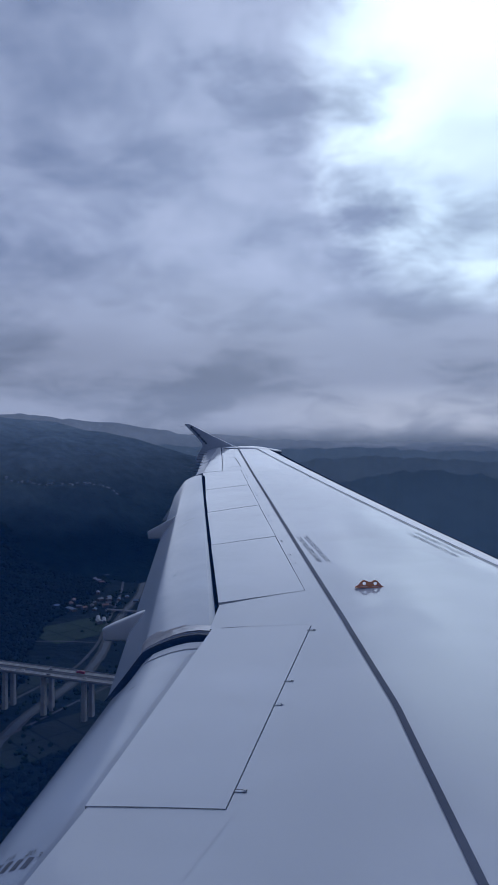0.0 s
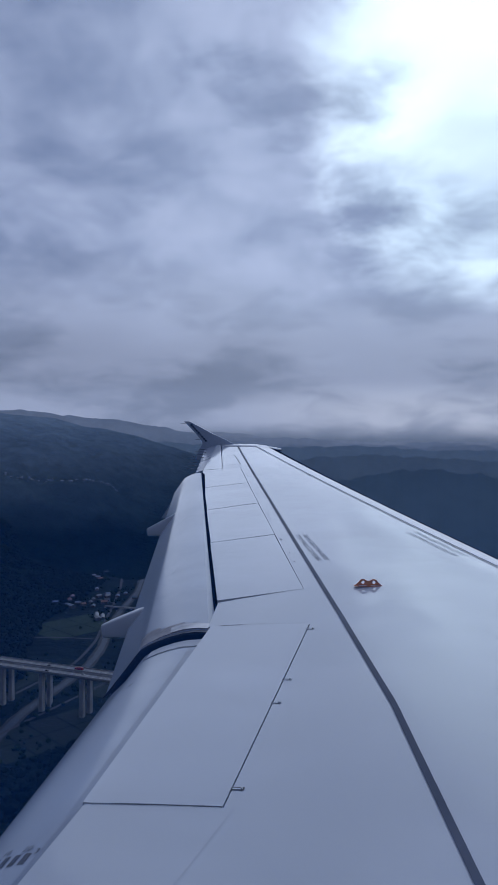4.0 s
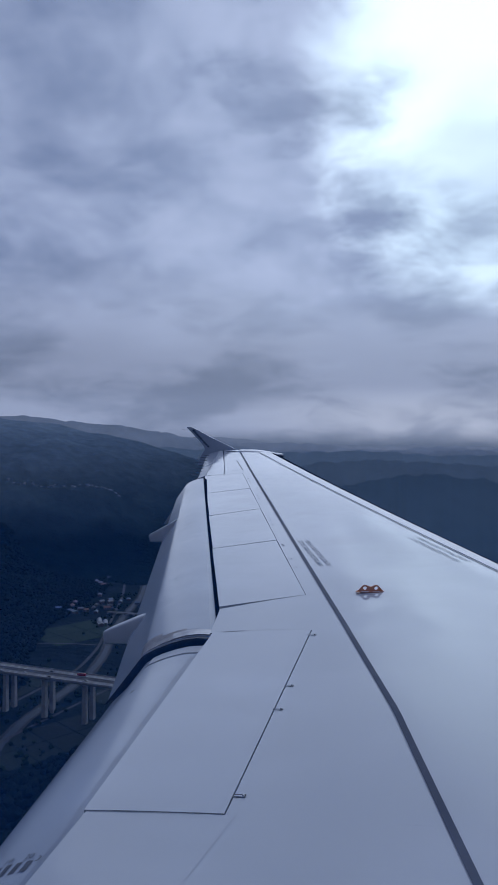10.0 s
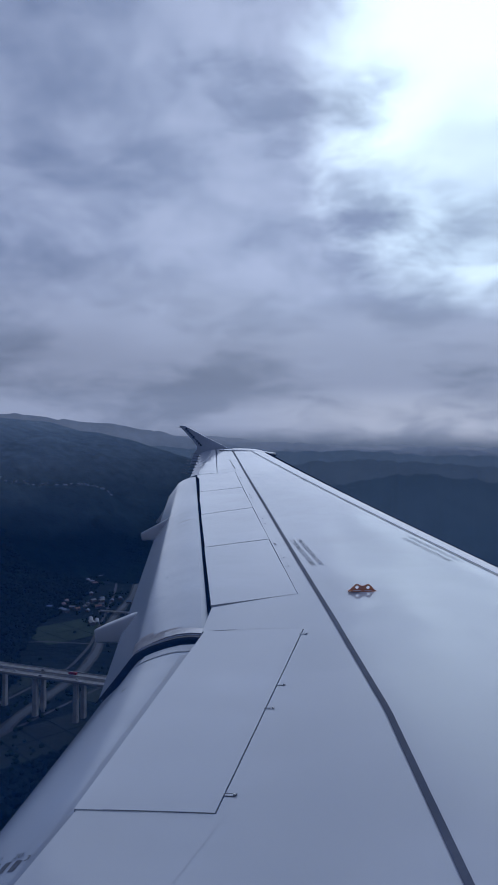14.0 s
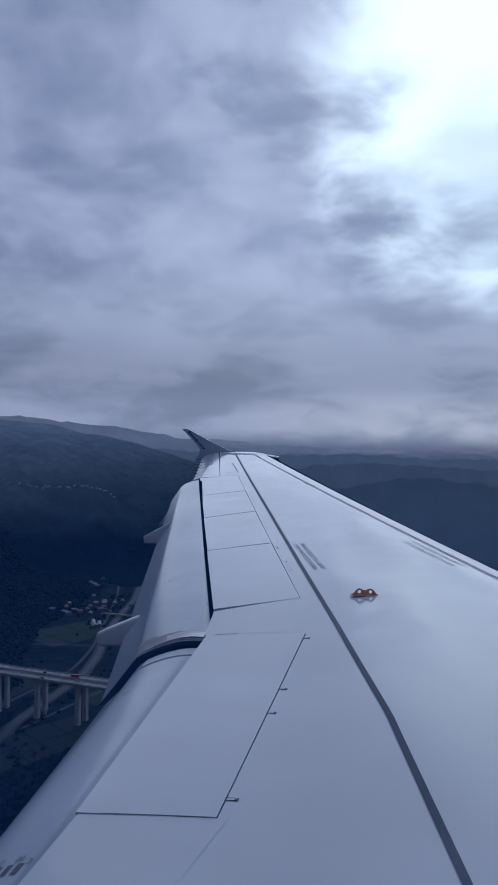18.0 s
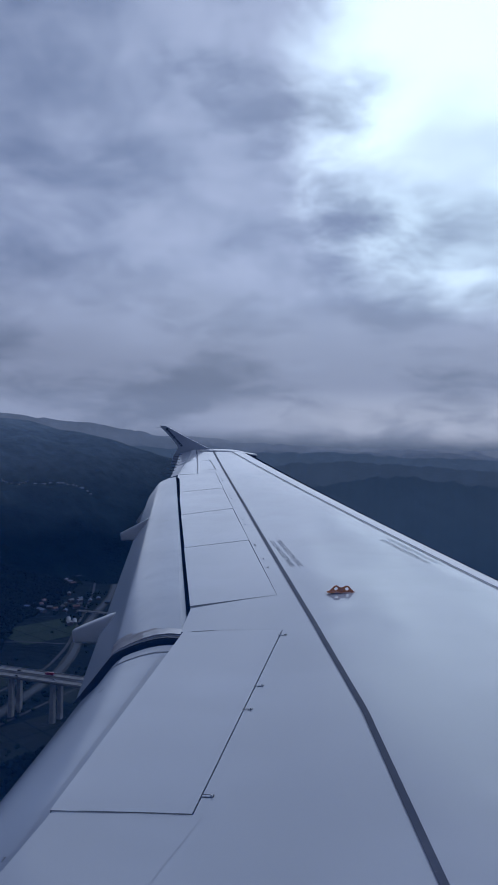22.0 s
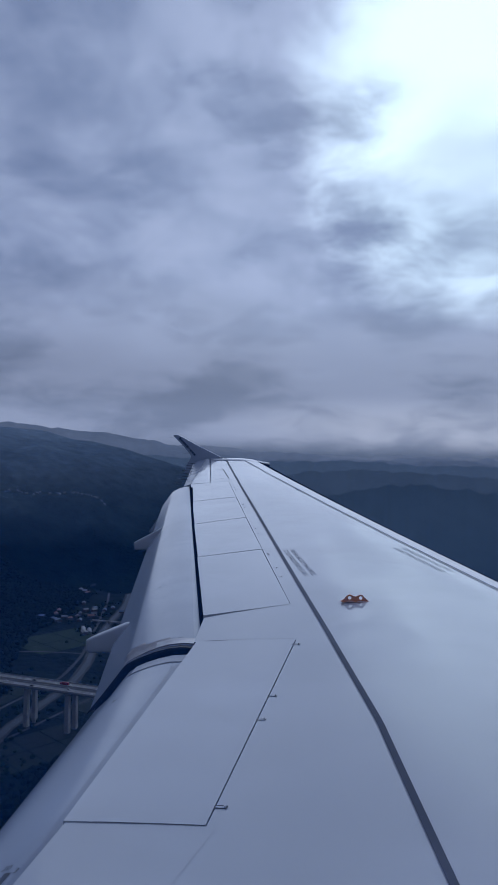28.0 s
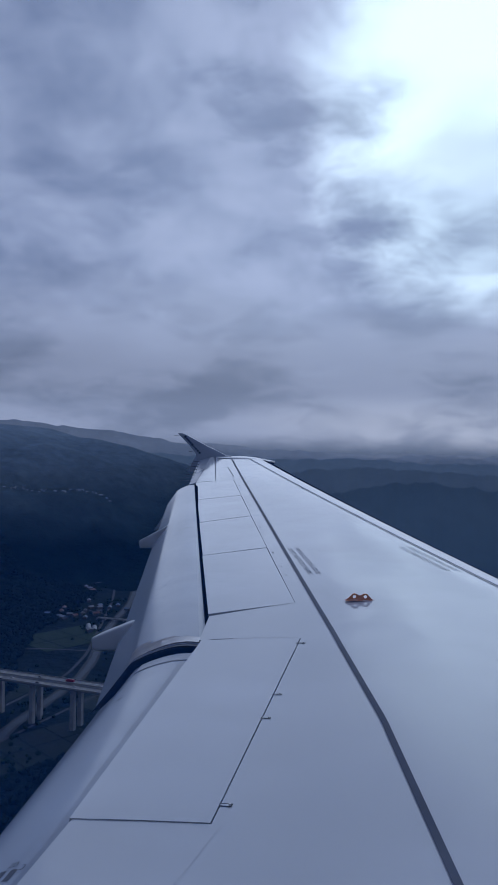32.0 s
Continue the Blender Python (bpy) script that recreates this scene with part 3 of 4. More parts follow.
def stencil(words, size, centre, heading, mat, lift=0.0014, squeeze=1.0):
    """Words laid on the skin: heading in degrees from +x."""
    me = lettering(words, size)
    c, s = math.cos(radians(heading)), math.sin(radians(heading))
    for v in me.vertices:
        x, y = v.co.x * squeeze, v.co.y
        v.co = on_skin(centre[0] + c * x - s * y, centre[1] + s * x + c * y, lift)
    return part("stencil", me, mat, wing, "small stencilled warning line", False)


WARNING = "DO NOT WALK OUTSIDE THIS AREA"
line_turn = math.degrees(math.atan2(-1.0, 0.42))
stencil(WARNING, 0.062, (-5.25, 8.46), line_turn, TEXT_PAINT, squeeze=0.98)
stencil(WARNING, 0.062, (-5.178, 8.475), line_turn + 180, TEXT_PAINT, squeeze=0.98)
edge_turn = math.degrees(math.atan2(-0.92, 0.505))
stencil(WARNING, 0.085, (-4.141, 8.738), edge_turn, FAINT_PAINT, squeeze=0.68)
stencil(WARNING, 0.085, (-4.064, 8.813), edge_turn + 180, FAINT_PAINT, squeeze=0.70)

# slots over the spoiler hinges: dark rims, a pale floor and a bright lug at the front end
for x, y, w, h in ((-4.843, 6.395, 0.054, 0.011), (-4.812, 5.622, 0.048, 0.008), (-4.805, 5.343, 0.048, 0.008), (-4.779, 4.578, 0.052, 0.011)):
    slot = part("hinge_slot", grid_mesh(ruled((x + w, y - h), (x - 0.004, y - h), (x + w, y + h), (x - 0.004, y + h), 2, 2, 0.0022)), SEAL, wing, "dark hinge slot")
    part("slot_floor", grid_mesh(ruled((x + w * 0.9, y - h * 0.62), (x + 0.002, y - h * 0.62), (x + w * 0.9, y + h * 0.35), (x + 0.002, y + h * 0.35), 2, 2, 0.0032)), PANEL_PAINT, slot, "pale slot floor")
    part("hinge_lug", box((w * 0.16, h * 0.9, 0.010), on_skin(x + w * 0.80, y - h * 0.1, 0.005), 0.002), CABIN_WHITE, slot, "bright hinge lug")
for k in range(4):
    a, b = S_H[k], S_H[k + 1]
    for f in (0.43, 0.59):
        y = a + (b - a) * f
        x = hinge_x(y) + 0.004
        tick = part("hinge_slot", grid_mesh(ruled((x + 0.048, y - 0.004), (x, y - 0.004), (x + 0.048, y + 0.004), (x, y + 0.004), 1, 1, 0.0025)), LINE_PAINT, wing)
        part("hinge_lug", box((0.010, 0.012, 0.006), on_skin(x + 0.046, y, 0.004), 0.002), SEAL, tick, "dark hinge lug")


def rivets(points, r=0.0036):
    """Flush fastener heads in one mesh."""
    bm = bmesh.new()
    for x, y in points:
        z = skin_z(x, y) + (0.0045 if x < hinge_x(y) and 4.4 < y < 13.7 else 0.0012)
        bm.faces.new([bm.verts.new((x + r * math.cos(a), y + r * math.sin(a), z)) for a in [2 * math.pi * i / 6 for i in range(6)]])
    return bm


def row(a, b, n, wave=0.0):
    """n places from a to b, bowed sideways by wave."""
    return [(a[0] + (b[0] - a[0]) * k / (n - 1) + wave * math.sin(math.pi * k / (n - 1)), a[1] + (b[1] - a[1]) * k / (n - 1)) for k in range(n)]


dots = row((-4.699, 6.471), (-4.682, 6.083), 9) + row((-4.732, 6.45), (-4.700, 6.109), 8)                  # before the hinge
dots += [(-4.93 - 0.132 * math.sin(k * 0.285), 5.485 + 0.155 * math.cos(k * 0.285)) for k in range(12)]      # round the actuator
tagged(part("fasteners", rivets(dots, 0.0027), TEXT_PAINT, wing, "", False), kind="stuff")
faint = row((-4.757, 6.314), (-4.721, 5.718), 18, 0.006) + row((-5.304, 6.704), (-5.003, 6.721), 16) + row((-5.20, 6.613), (-4.784, 6.606), 24) + row((-5.18, 6.645), (-4.79, 6.64), 20)
faint += row((-5.097, 7.095), (-4.942, 6.642), 16) + row((-4.98, 7.089), (-4.845, 6.705), 14) + row((-4.924, 7.192), (-4.808, 6.84), 12)
faint += [(-5.555 + 0.085 * math.cos(k * 0.42), 8.03 + 0.10 * math.sin(k * 0.42)) for k in range(15)]
faint += row((-5.172, 10.181), (-4.619, 8.758), 34) + row((-5.12, 10.18), (-4.57, 8.77), 34) + row((-3.849, 6.669), (-3.60, 6.05), 16, 0.02) + row((-3.79, 6.60), (-3.58, 6.12), 12, -0.015)
for y in np.arange(8.2, 16.4, 0.45):
    faint += [(le(y) - 0.62 * chord(y) + 0.02, y), (le(y) - 0.625 * chord(y), y + 0.06)]
tagged(part("fasteners", rivets(faint, 0.0022), FAINT_PAINT, wing, "", False), kind="stuff")
rng = random.Random(4)
specks = []
for k in range(110):
    y = rng.uniform(3.6, 15)
    specks.append((le(y) - rng.uniform(0.18, 0.62) * chord(y), y))
tagged(part("specks", rivets(specks, 0.0024), LINE_PAINT, wing, "", False), kind="stuff")
# the outboard end of the first spoiler: a dark strip painted for the gap's shadow, and a thin seam
part("panel_seam", strip([(-5.46, 6.474), (-5.30, 6.484)], 0.008, 0.0048, 6), SEAL, wing)
part("panel_seam", strip([(-5.30, 6.484), (-5.12, 6.494), (-4.847, 6.488)], 0.0034, 0.0046, 8), LINE_PAINT, wing)
part("smudge", strip([(-5.592, 8.80), (-5.578, 8.765), (-5.562, 8.74)], 0.016, 0.004, 4), COVE, wing, "dark oily smudge")
part("rivet_cap", rod(on_skin(-6.12, 12.92), on_skin(-6.12, 12.92, 0.012), 0.013, 0.009), SEAL, wing)
# a sealed seam inboard of the first spoiler
part("panel_seam", strip([(-4.73, 4.45), (-4.755, 4.3), (-4.80, 4.04), (-4.86, 3.6)], 0.0015, 0.002, 8), SEAM_PAINT, wing)


# flap angle scale painted on the inboard flap
def flap_top(y, s, lift=0.0042):
    """A point of the inboard flap's upper face, s from nose 0 to tail 1."""
    nose, tail = inner_flap_at(y)
    ring = flap_ring(y, nose, tail, 1.05)[:len(FLAP_TOP)]
    n = max(i for i, (a, h) in enumerate(FLAP_TOP[:-1]) if a <= s)
    k = (s - FLAP_TOP[n][0]) / (FLAP_TOP[n + 1][0] - FLAP_TOP[n][0])
    p = mixed(ring[n], ring[n + 1], k)
    return (p[0], p[1], p[2] + lift)


def on_flap(me_or_pts, y0, s0, name, mat):
    for v in me_or_pts.vertices:
        v.co = flap_top(y0 + v.co.y, s0 - v.co.x)
    return part(name, me_or_pts, mat, inner_flap, "", False)


def flap_bar(y0, s0, wide, tall):
    bm = bmesh.new()
    bmesh.ops.create_grid(bm, x_segments=6, y_segments=2, size=0.5)
    for v in bm.verts:
        v.co = flap_top(y0 + v.co.y * tall, s0 + v.co.x * wide, 0.0018)
    return part("scale_bar", bm, SCALE_PAINT, inner_flap)


for s in (0.238, 0.290, 0.342, 0.394):
    flap_bar(4.200, s + 0.01, 0.030, 0.068)
for word, y, s in (("3", 4.240, 0.215), ("20", 4.260, 0.272), ("10", 4.260, 0.378), ("15", 4.130, 0.365)):
    on_flap(lettering(word, 0.047), y, s, "scale_number", SCALE_PAINT)


# scuffs: short dark scratches on the flaps
def scuff(at, y0, s0, y1, s1, w, parent, mat):
    def place(y, s):
        nose, tail = at(y)
        ring = flap_ring(y, nose, tail, 1.05 if at is inner_flap_at else 1.0)[:len(FLAP_TOP)]
        n = max(i for i, (a, h) in enumerate(FLAP_TOP[:-1]) if a <= s)
        k = (s - FLAP_TOP[n][0]) / (FLAP_TOP[n + 1][0] - FLAP_TOP[n][0])
        p = mixed(ring[n], ring[n + 1], k)
        return (p[0], p[1], p[2] + 0.0025)
    rows = []
    for i in range(5):
        y, s = y0 + (y1 - y0) * i / 4, s0 + (s1 - s0) * i / 4
        k = w * math.sin(math.pi * (0.1 + 0.8 * i / 4))
        rows.append([place(y - k, s), place(y + k, s)])
    part("scuff", grid_mesh(rows), mat, parent)


scuff(inner_flap_at, 5.90, 0.46, 5.87, 0.49, 0.012, inner_flap, SEAL)
scuff(inner_flap_at, 5.86, 0.48, 5.93, 0.50, 0.008, inner_flap, SEAL)
scuff(outer_flap_at, 10.13, 0.18, 10.07, 0.40, 0.006, outer_flap, SEAL)
scuff(outer_flap_at, 8.02, 0.40, 8.00, 0.425, 0.009, outer_flap, SEAL)
scuff(outer_flap_at, 8.10, 0.375, 8.08, 0.39, 0.006, outer_flap, SEAL)
for k in range(7):
    y, s = rng.uniform(6.75, 12.8), rng.uniform(0.15, 0.55)
    scuff(outer_flap_at, y, s, y + rng.uniform(-0.05, 0.05), s + rng.uniform(0.01, 0.03), 0.003, outer_flap, LINE_PAINT)
for k in range(26):
    y, s = 6.57 + 0.13 * rng.random(), rng.uniform(0.12, 0.56)
    scuff(outer_flap_at, y, s, y + rng.uniform(-0.02, 0.02), s + rng.uniform(0.008, 0.04), 0.004, outer_flap, rng.choice((RUST, SEAL, LINE_PAINT)))

# ---- fuselage side with the window opening through which one looks out ----
CABIN = paint("fuselage_paint", (0.30, 0.31, 0.34), 0.35, 0.05)
angles = [-75, -55, -35, -20, -8, 4, 9.5, 20.5, 27, 38, 55, 75, 100]
xs = [-11.0, -9, -7, -5.4, -4.6, -4.085, -3.83, -3.2, -2, 0, 2, 4]


def hull(x, a, r):
    return (x, r * math.cos(radians(a)), ALT + 1.0 + r * math.sin(radians(a)))


bm = bmesh.new()
for r in (1.98, 1.93):
    v = [[bm.verts.new(hull(x, a, r)) for a in angles] for x in xs]
    for i in range(len(xs) - 1):
        for j in range(len(angles) - 1):
            if xs[i] == -4.085 and angles[j] == 9.5:
                continue
            bm.faces.new((v[i][j], v[i + 1][j], v[i + 1][j + 1], v[i][j + 1]))
tagged(part("wall_fuselage", bm, CABIN), "grey painted fuselage side with a cabin window opening", "fuselage", kind="structure")

# the cabin window pane, given a blue scatter that stands in for air haze
pane_mat = bpy.data.materials.new("hazed_acrylic")
pane_mat.use_nodes = True
P = Nodes(pane_mat.node_tree)
haze = P.math("MULTIPLY_ADD", P.noise(P.add("ShaderNodeTexCoord").outputs["Object"], 30.0, 3, 0.5), 0.007, 0.040)
blend = P.add("ShaderNodeMixShader", {0: haze, 1: P.add("ShaderNodeBsdfTransparent").outputs[0], 2: P.add("ShaderNodeBsdfTranslucent", {"Color": (0.045, 0.27, 1.0, 1)}).outputs[0]})
P.add("ShaderNodeOutputMaterial", {"Surface": blend.outputs[0]})
bm = bmesh.new()
bm.faces.new([bm.verts.new(hull(x, a, 1.955)) for x, a in ((-4.09, 9.3), (-3.82, 9.3), (-3.82, 20.7), (-4.09, 20.7))])
pane = tagged(part("window_pane", bm, pane_mat), "clear acrylic cabin window pane with added blue haze", "window", kind="structure")
pane.visible_shadow = False


# ---- the land ----
table = np.random.RandomState(7).rand(256, 256)


def value_noise(x, y):
    xi, yi = np.floor(x).astype(int), np.floor(y).astype(int)
    fx, fy = x - xi, y - yi
    fx, fy = fx * fx * (3 - 2 * fx), fy * fy * (3 - 2 * fy)
    t = lambda a, b: table[a % 256, b % 256]
    return (t(xi, yi) * (1 - fx) + t(xi + 1, yi) * fx) * (1 - fy) + (t(xi, yi + 1) * (1 - fx) + t(xi + 1, yi + 1) * fx) * fy


def fbm(x, y, size, octaves=5):
    out, a, total = 0.0, 1.0, 0.0
    for k in range(octaves):
        out, total = out + a * value_noise(x / size + 17.3 * k, y / size - 9.1 * k), total + a
        a, size = a * 0.5, size / 2.03
    return out / total


def eased(a, b, x):
    t = np.clip((x - a) / (b - a), 0, 1)
    return t * t * (3 - 2 * t)


RIDGES = [  # x, y, height along a crest; width of the flank
    ([(-2300, 900, 290), (-1500, 1350, 205), (-1200, 1700, 120), (-1080, 1980, 90)], 330),
    ([(-1500, 1000, 150), (-1000, 1260, 95), (-880, 1420, 62)], 150),
    ([(-1000, 420, 90), (-620, 500, 52), (-260, 560, 40)], 190),
    ([(-3000, -2500, 260), (0, -3200, 240), (3000, -2500, 260)], 700),
]
VALLEY_Y = [-5000, 300, 560, 700, 900, 1100, 1300, 1500, 1700, 1850, 2050, 2700, 6000]
VALLEY_X = [-100, -330, -430, -470, -500, -600, -670, -740, -830, -860, -850, -400, 400]
VALLEY_L = [400, 25, 30, 75, 110, 120, 70, 60, 90, 90, 40, 80, 80]
VALLEY_R = [400, 25, 40, 110, 130, 140, 140, 130, 120, 110, 90, 80, 80]


def valley(x, y):
    """Metres outside the flat valley floor, below 0 on it."""
    c = np.interp(y, VALLEY_Y, VALLEY_X)
    return np.where(x < c, c - x - np.interp(y, VALLEY_Y, VALLEY_L), x - c - np.interp(y, VALLEY_Y, VALLEY_R))


def land_z(x, y):
    x, y = np.asarray(x, float), np.asarray(y, float)
    h = 26 + 60 * (fbm(x, y, 900, 3) - 0.3)
    wx, wy = x + 160 * (fbm(x, y, 420, 4) - 0.5), y + 220 * (fbm(x + 900, y, 420, 4) - 0.5)
    for crest, wide in RIDGES:
        for (ax, ay, ah), (bx, by, bh) in zip(crest, crest[1:]):
            k = np.clip(((wx - ax) * (bx - ax) + (wy - ay) * (by - ay)) / ((bx - ax) ** 2 + (by - ay) ** 2), 0, 1)
            d = np.hypot(wx - ax - k * (bx - ax), wy - ay - k * (by - ay))
            h = np.maximum(h, (ah + (bh - ah) * k) * np.exp(-((d / wide) ** 2) * 1.1))
    h = h * (0.93 + 0.14 * fbm(x, y, 260, 4)) + 0.22 * h * (0.5 - np.abs(fbm(x, y, 300, 4) - 0.5) * 4)
    return h * eased(0, 330, valley(x, y))


def sheet(name, verts, faces, mat, smooth=True, parent=None, label=""):
    me = bpy.data.meshes.new(name)
    me.from_pydata(verts, [], faces)
    return part(name, me, mat, parent, label, smooth)


def wood_floor(n):
    a, b = n.noise(n.where, 0.006, 6, 0.6), n.noise(n.where, 0.05, 6, 0.6)
    f = n.math("ADD", n.math("MULTIPLY", a, 0.55), n.math("MULTIPLY", b, 0.45))
    return {"Base Color": n.ramp(f, [(0.3, (0.0055, 0.0125, 0.0155)), (0.5, (0.0085, 0.0175, 0.0195)), (0.7, (0.0125, 0.024, 0.0235))]), "Roughness": 0.95, "Specular IOR Level": 0.03,
            "Normal": bump(n, n.math("ADD", n.math("MULTIPLY", a, 9.0), b), 8.0, 0.55)}


GROUND = material("wooded_ground", wood_floor)
N = 410
gx = np.linspace(-4880, 4880, N)
X, Y = np.meshgrid(gx, gx, indexing="ij")
Z = land_z(X, Y)
verts = np.stack([X, Y, Z], -1).reshape(-1, 3)
idx = np.arange(N * N).reshape(N, N)
quads = np.stack([idx[:-1, :-1], idx[1:, :-1], idx[1:, 1:], idx[:-1, 1:]], -1).reshape(-1, 4)
tagged(sheet("ground", verts.tolist(), quads.tolist(), GROUND), "dark wooded hills round a flat farmed valley", "ground", kind="structure")


# far ranges, their mist painted in as a glow that pales with distance
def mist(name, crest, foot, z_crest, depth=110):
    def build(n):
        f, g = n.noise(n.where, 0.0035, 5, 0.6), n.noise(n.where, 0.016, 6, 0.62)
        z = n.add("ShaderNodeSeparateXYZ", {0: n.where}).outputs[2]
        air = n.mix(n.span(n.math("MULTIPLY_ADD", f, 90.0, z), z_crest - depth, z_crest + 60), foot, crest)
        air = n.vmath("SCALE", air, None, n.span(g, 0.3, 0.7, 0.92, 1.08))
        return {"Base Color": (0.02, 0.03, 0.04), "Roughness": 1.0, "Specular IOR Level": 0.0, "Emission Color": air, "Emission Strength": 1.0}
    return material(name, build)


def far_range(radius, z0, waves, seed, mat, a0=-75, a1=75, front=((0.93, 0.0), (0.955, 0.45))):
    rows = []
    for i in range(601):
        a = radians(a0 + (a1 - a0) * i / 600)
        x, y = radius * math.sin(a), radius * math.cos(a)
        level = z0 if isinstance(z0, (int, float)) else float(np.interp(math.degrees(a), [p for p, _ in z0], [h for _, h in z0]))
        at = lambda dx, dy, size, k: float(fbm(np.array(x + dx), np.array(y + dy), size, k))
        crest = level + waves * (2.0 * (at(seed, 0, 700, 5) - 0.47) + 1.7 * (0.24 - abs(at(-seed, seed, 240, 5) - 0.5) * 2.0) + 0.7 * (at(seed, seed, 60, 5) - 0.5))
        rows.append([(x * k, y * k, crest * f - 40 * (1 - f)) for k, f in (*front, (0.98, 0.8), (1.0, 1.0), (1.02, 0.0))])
    return tagged(part("backdrop", grid_mesh(rows), mat), "far mountain range with painted mist below the cloud", "mountain range", kind="structure")


CREST_AZ = [-75, -50, -42, -38, -35.5, -33.5, -30.7, -28.5, -27, -25, -23.2, -20.4, -17, -12, -4]
CREST_Z = [520, 490, 456, 434, 438, 422, 406, 378, 368, 347, 314, 274, 208, 130, 40]
MOUNT_R = 2900.0


def mountain_z(x, y):
    """Height of the wooded mountain behind the valley."""
    x, y = np.asarray(x, float), np.asarray(y, float)
    far, az = np.hypot(x, y) / MOUNT_R, np.degrees(np.arctan2(x, y))
    crest = np.interp(az + 1.2 * (fbm(x, y, 300, 4) - 0.5), CREST_AZ, CREST_Z)
    rise = eased(0.50, 1.02, far + 0.05 * (fbm(x + 500, y, 500, 4) - 0.5)) ** 1.15
    spur = 1 - 3.2 * np.abs(fbm(x + 2000, y, 620, 5) - 0.5)
    gully = 1 - 3.0 * np.abs(fbm(x, y + 800, 190, 4) - 0.5)
    h = crest * rise + crest * rise * (1 - rise) * (0.95 * (spur - 0.6) + 0.25 * (gully - 0.6)) + 14 * (fbm(x, y, 90, 4) - 0.5)
    return np.where(far > 1.0, h - (far - 1.0) * 4000, h) - 14


# woods with haze put in as emission, stronger with height
def painted_haze_woods(n):
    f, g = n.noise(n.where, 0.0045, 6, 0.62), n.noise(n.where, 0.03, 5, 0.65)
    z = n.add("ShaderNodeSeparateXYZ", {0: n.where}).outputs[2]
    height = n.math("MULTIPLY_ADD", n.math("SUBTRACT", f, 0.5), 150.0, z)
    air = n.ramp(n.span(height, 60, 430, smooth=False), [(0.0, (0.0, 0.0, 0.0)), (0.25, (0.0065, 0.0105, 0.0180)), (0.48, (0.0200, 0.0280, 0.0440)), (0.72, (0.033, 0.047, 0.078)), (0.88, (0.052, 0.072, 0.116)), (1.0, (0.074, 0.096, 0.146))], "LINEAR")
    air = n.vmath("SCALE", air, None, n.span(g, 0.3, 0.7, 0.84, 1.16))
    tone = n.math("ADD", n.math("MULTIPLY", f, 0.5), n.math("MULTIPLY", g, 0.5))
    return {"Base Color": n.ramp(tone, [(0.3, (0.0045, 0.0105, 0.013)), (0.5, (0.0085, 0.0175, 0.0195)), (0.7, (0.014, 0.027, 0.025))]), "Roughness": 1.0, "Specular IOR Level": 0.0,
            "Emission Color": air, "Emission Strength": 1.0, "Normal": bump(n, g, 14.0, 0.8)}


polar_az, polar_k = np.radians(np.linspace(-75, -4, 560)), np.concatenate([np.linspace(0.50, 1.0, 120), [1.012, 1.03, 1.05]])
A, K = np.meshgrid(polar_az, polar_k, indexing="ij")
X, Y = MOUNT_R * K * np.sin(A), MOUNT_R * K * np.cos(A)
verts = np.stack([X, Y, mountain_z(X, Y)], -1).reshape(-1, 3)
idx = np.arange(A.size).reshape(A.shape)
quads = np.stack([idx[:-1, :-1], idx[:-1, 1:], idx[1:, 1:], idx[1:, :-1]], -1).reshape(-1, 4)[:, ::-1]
tagged(sheet("backdrop", verts.tolist(), quads.tolist(), material("painted_haze_woods", painted_haze_woods)), "dark wooded mountain with haze painted towards its crest", "mountain", kind="structure")

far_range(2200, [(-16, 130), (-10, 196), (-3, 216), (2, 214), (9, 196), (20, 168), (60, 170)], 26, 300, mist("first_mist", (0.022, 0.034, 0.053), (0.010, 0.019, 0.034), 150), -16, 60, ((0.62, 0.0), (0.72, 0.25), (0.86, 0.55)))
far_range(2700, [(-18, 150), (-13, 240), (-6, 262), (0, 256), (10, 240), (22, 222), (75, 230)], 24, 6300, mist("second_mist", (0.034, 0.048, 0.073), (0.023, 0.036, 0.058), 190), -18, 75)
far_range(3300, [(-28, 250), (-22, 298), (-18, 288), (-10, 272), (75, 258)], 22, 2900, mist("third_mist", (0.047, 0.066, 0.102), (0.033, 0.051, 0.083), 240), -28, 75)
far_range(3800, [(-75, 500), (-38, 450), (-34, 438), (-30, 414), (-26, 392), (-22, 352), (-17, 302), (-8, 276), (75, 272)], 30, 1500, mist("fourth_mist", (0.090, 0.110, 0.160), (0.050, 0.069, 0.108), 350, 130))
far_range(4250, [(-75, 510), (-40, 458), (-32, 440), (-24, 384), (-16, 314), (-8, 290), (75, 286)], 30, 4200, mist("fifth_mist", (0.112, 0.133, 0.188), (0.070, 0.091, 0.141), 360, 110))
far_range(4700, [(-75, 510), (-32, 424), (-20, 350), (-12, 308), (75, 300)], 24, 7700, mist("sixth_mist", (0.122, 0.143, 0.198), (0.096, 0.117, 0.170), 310))


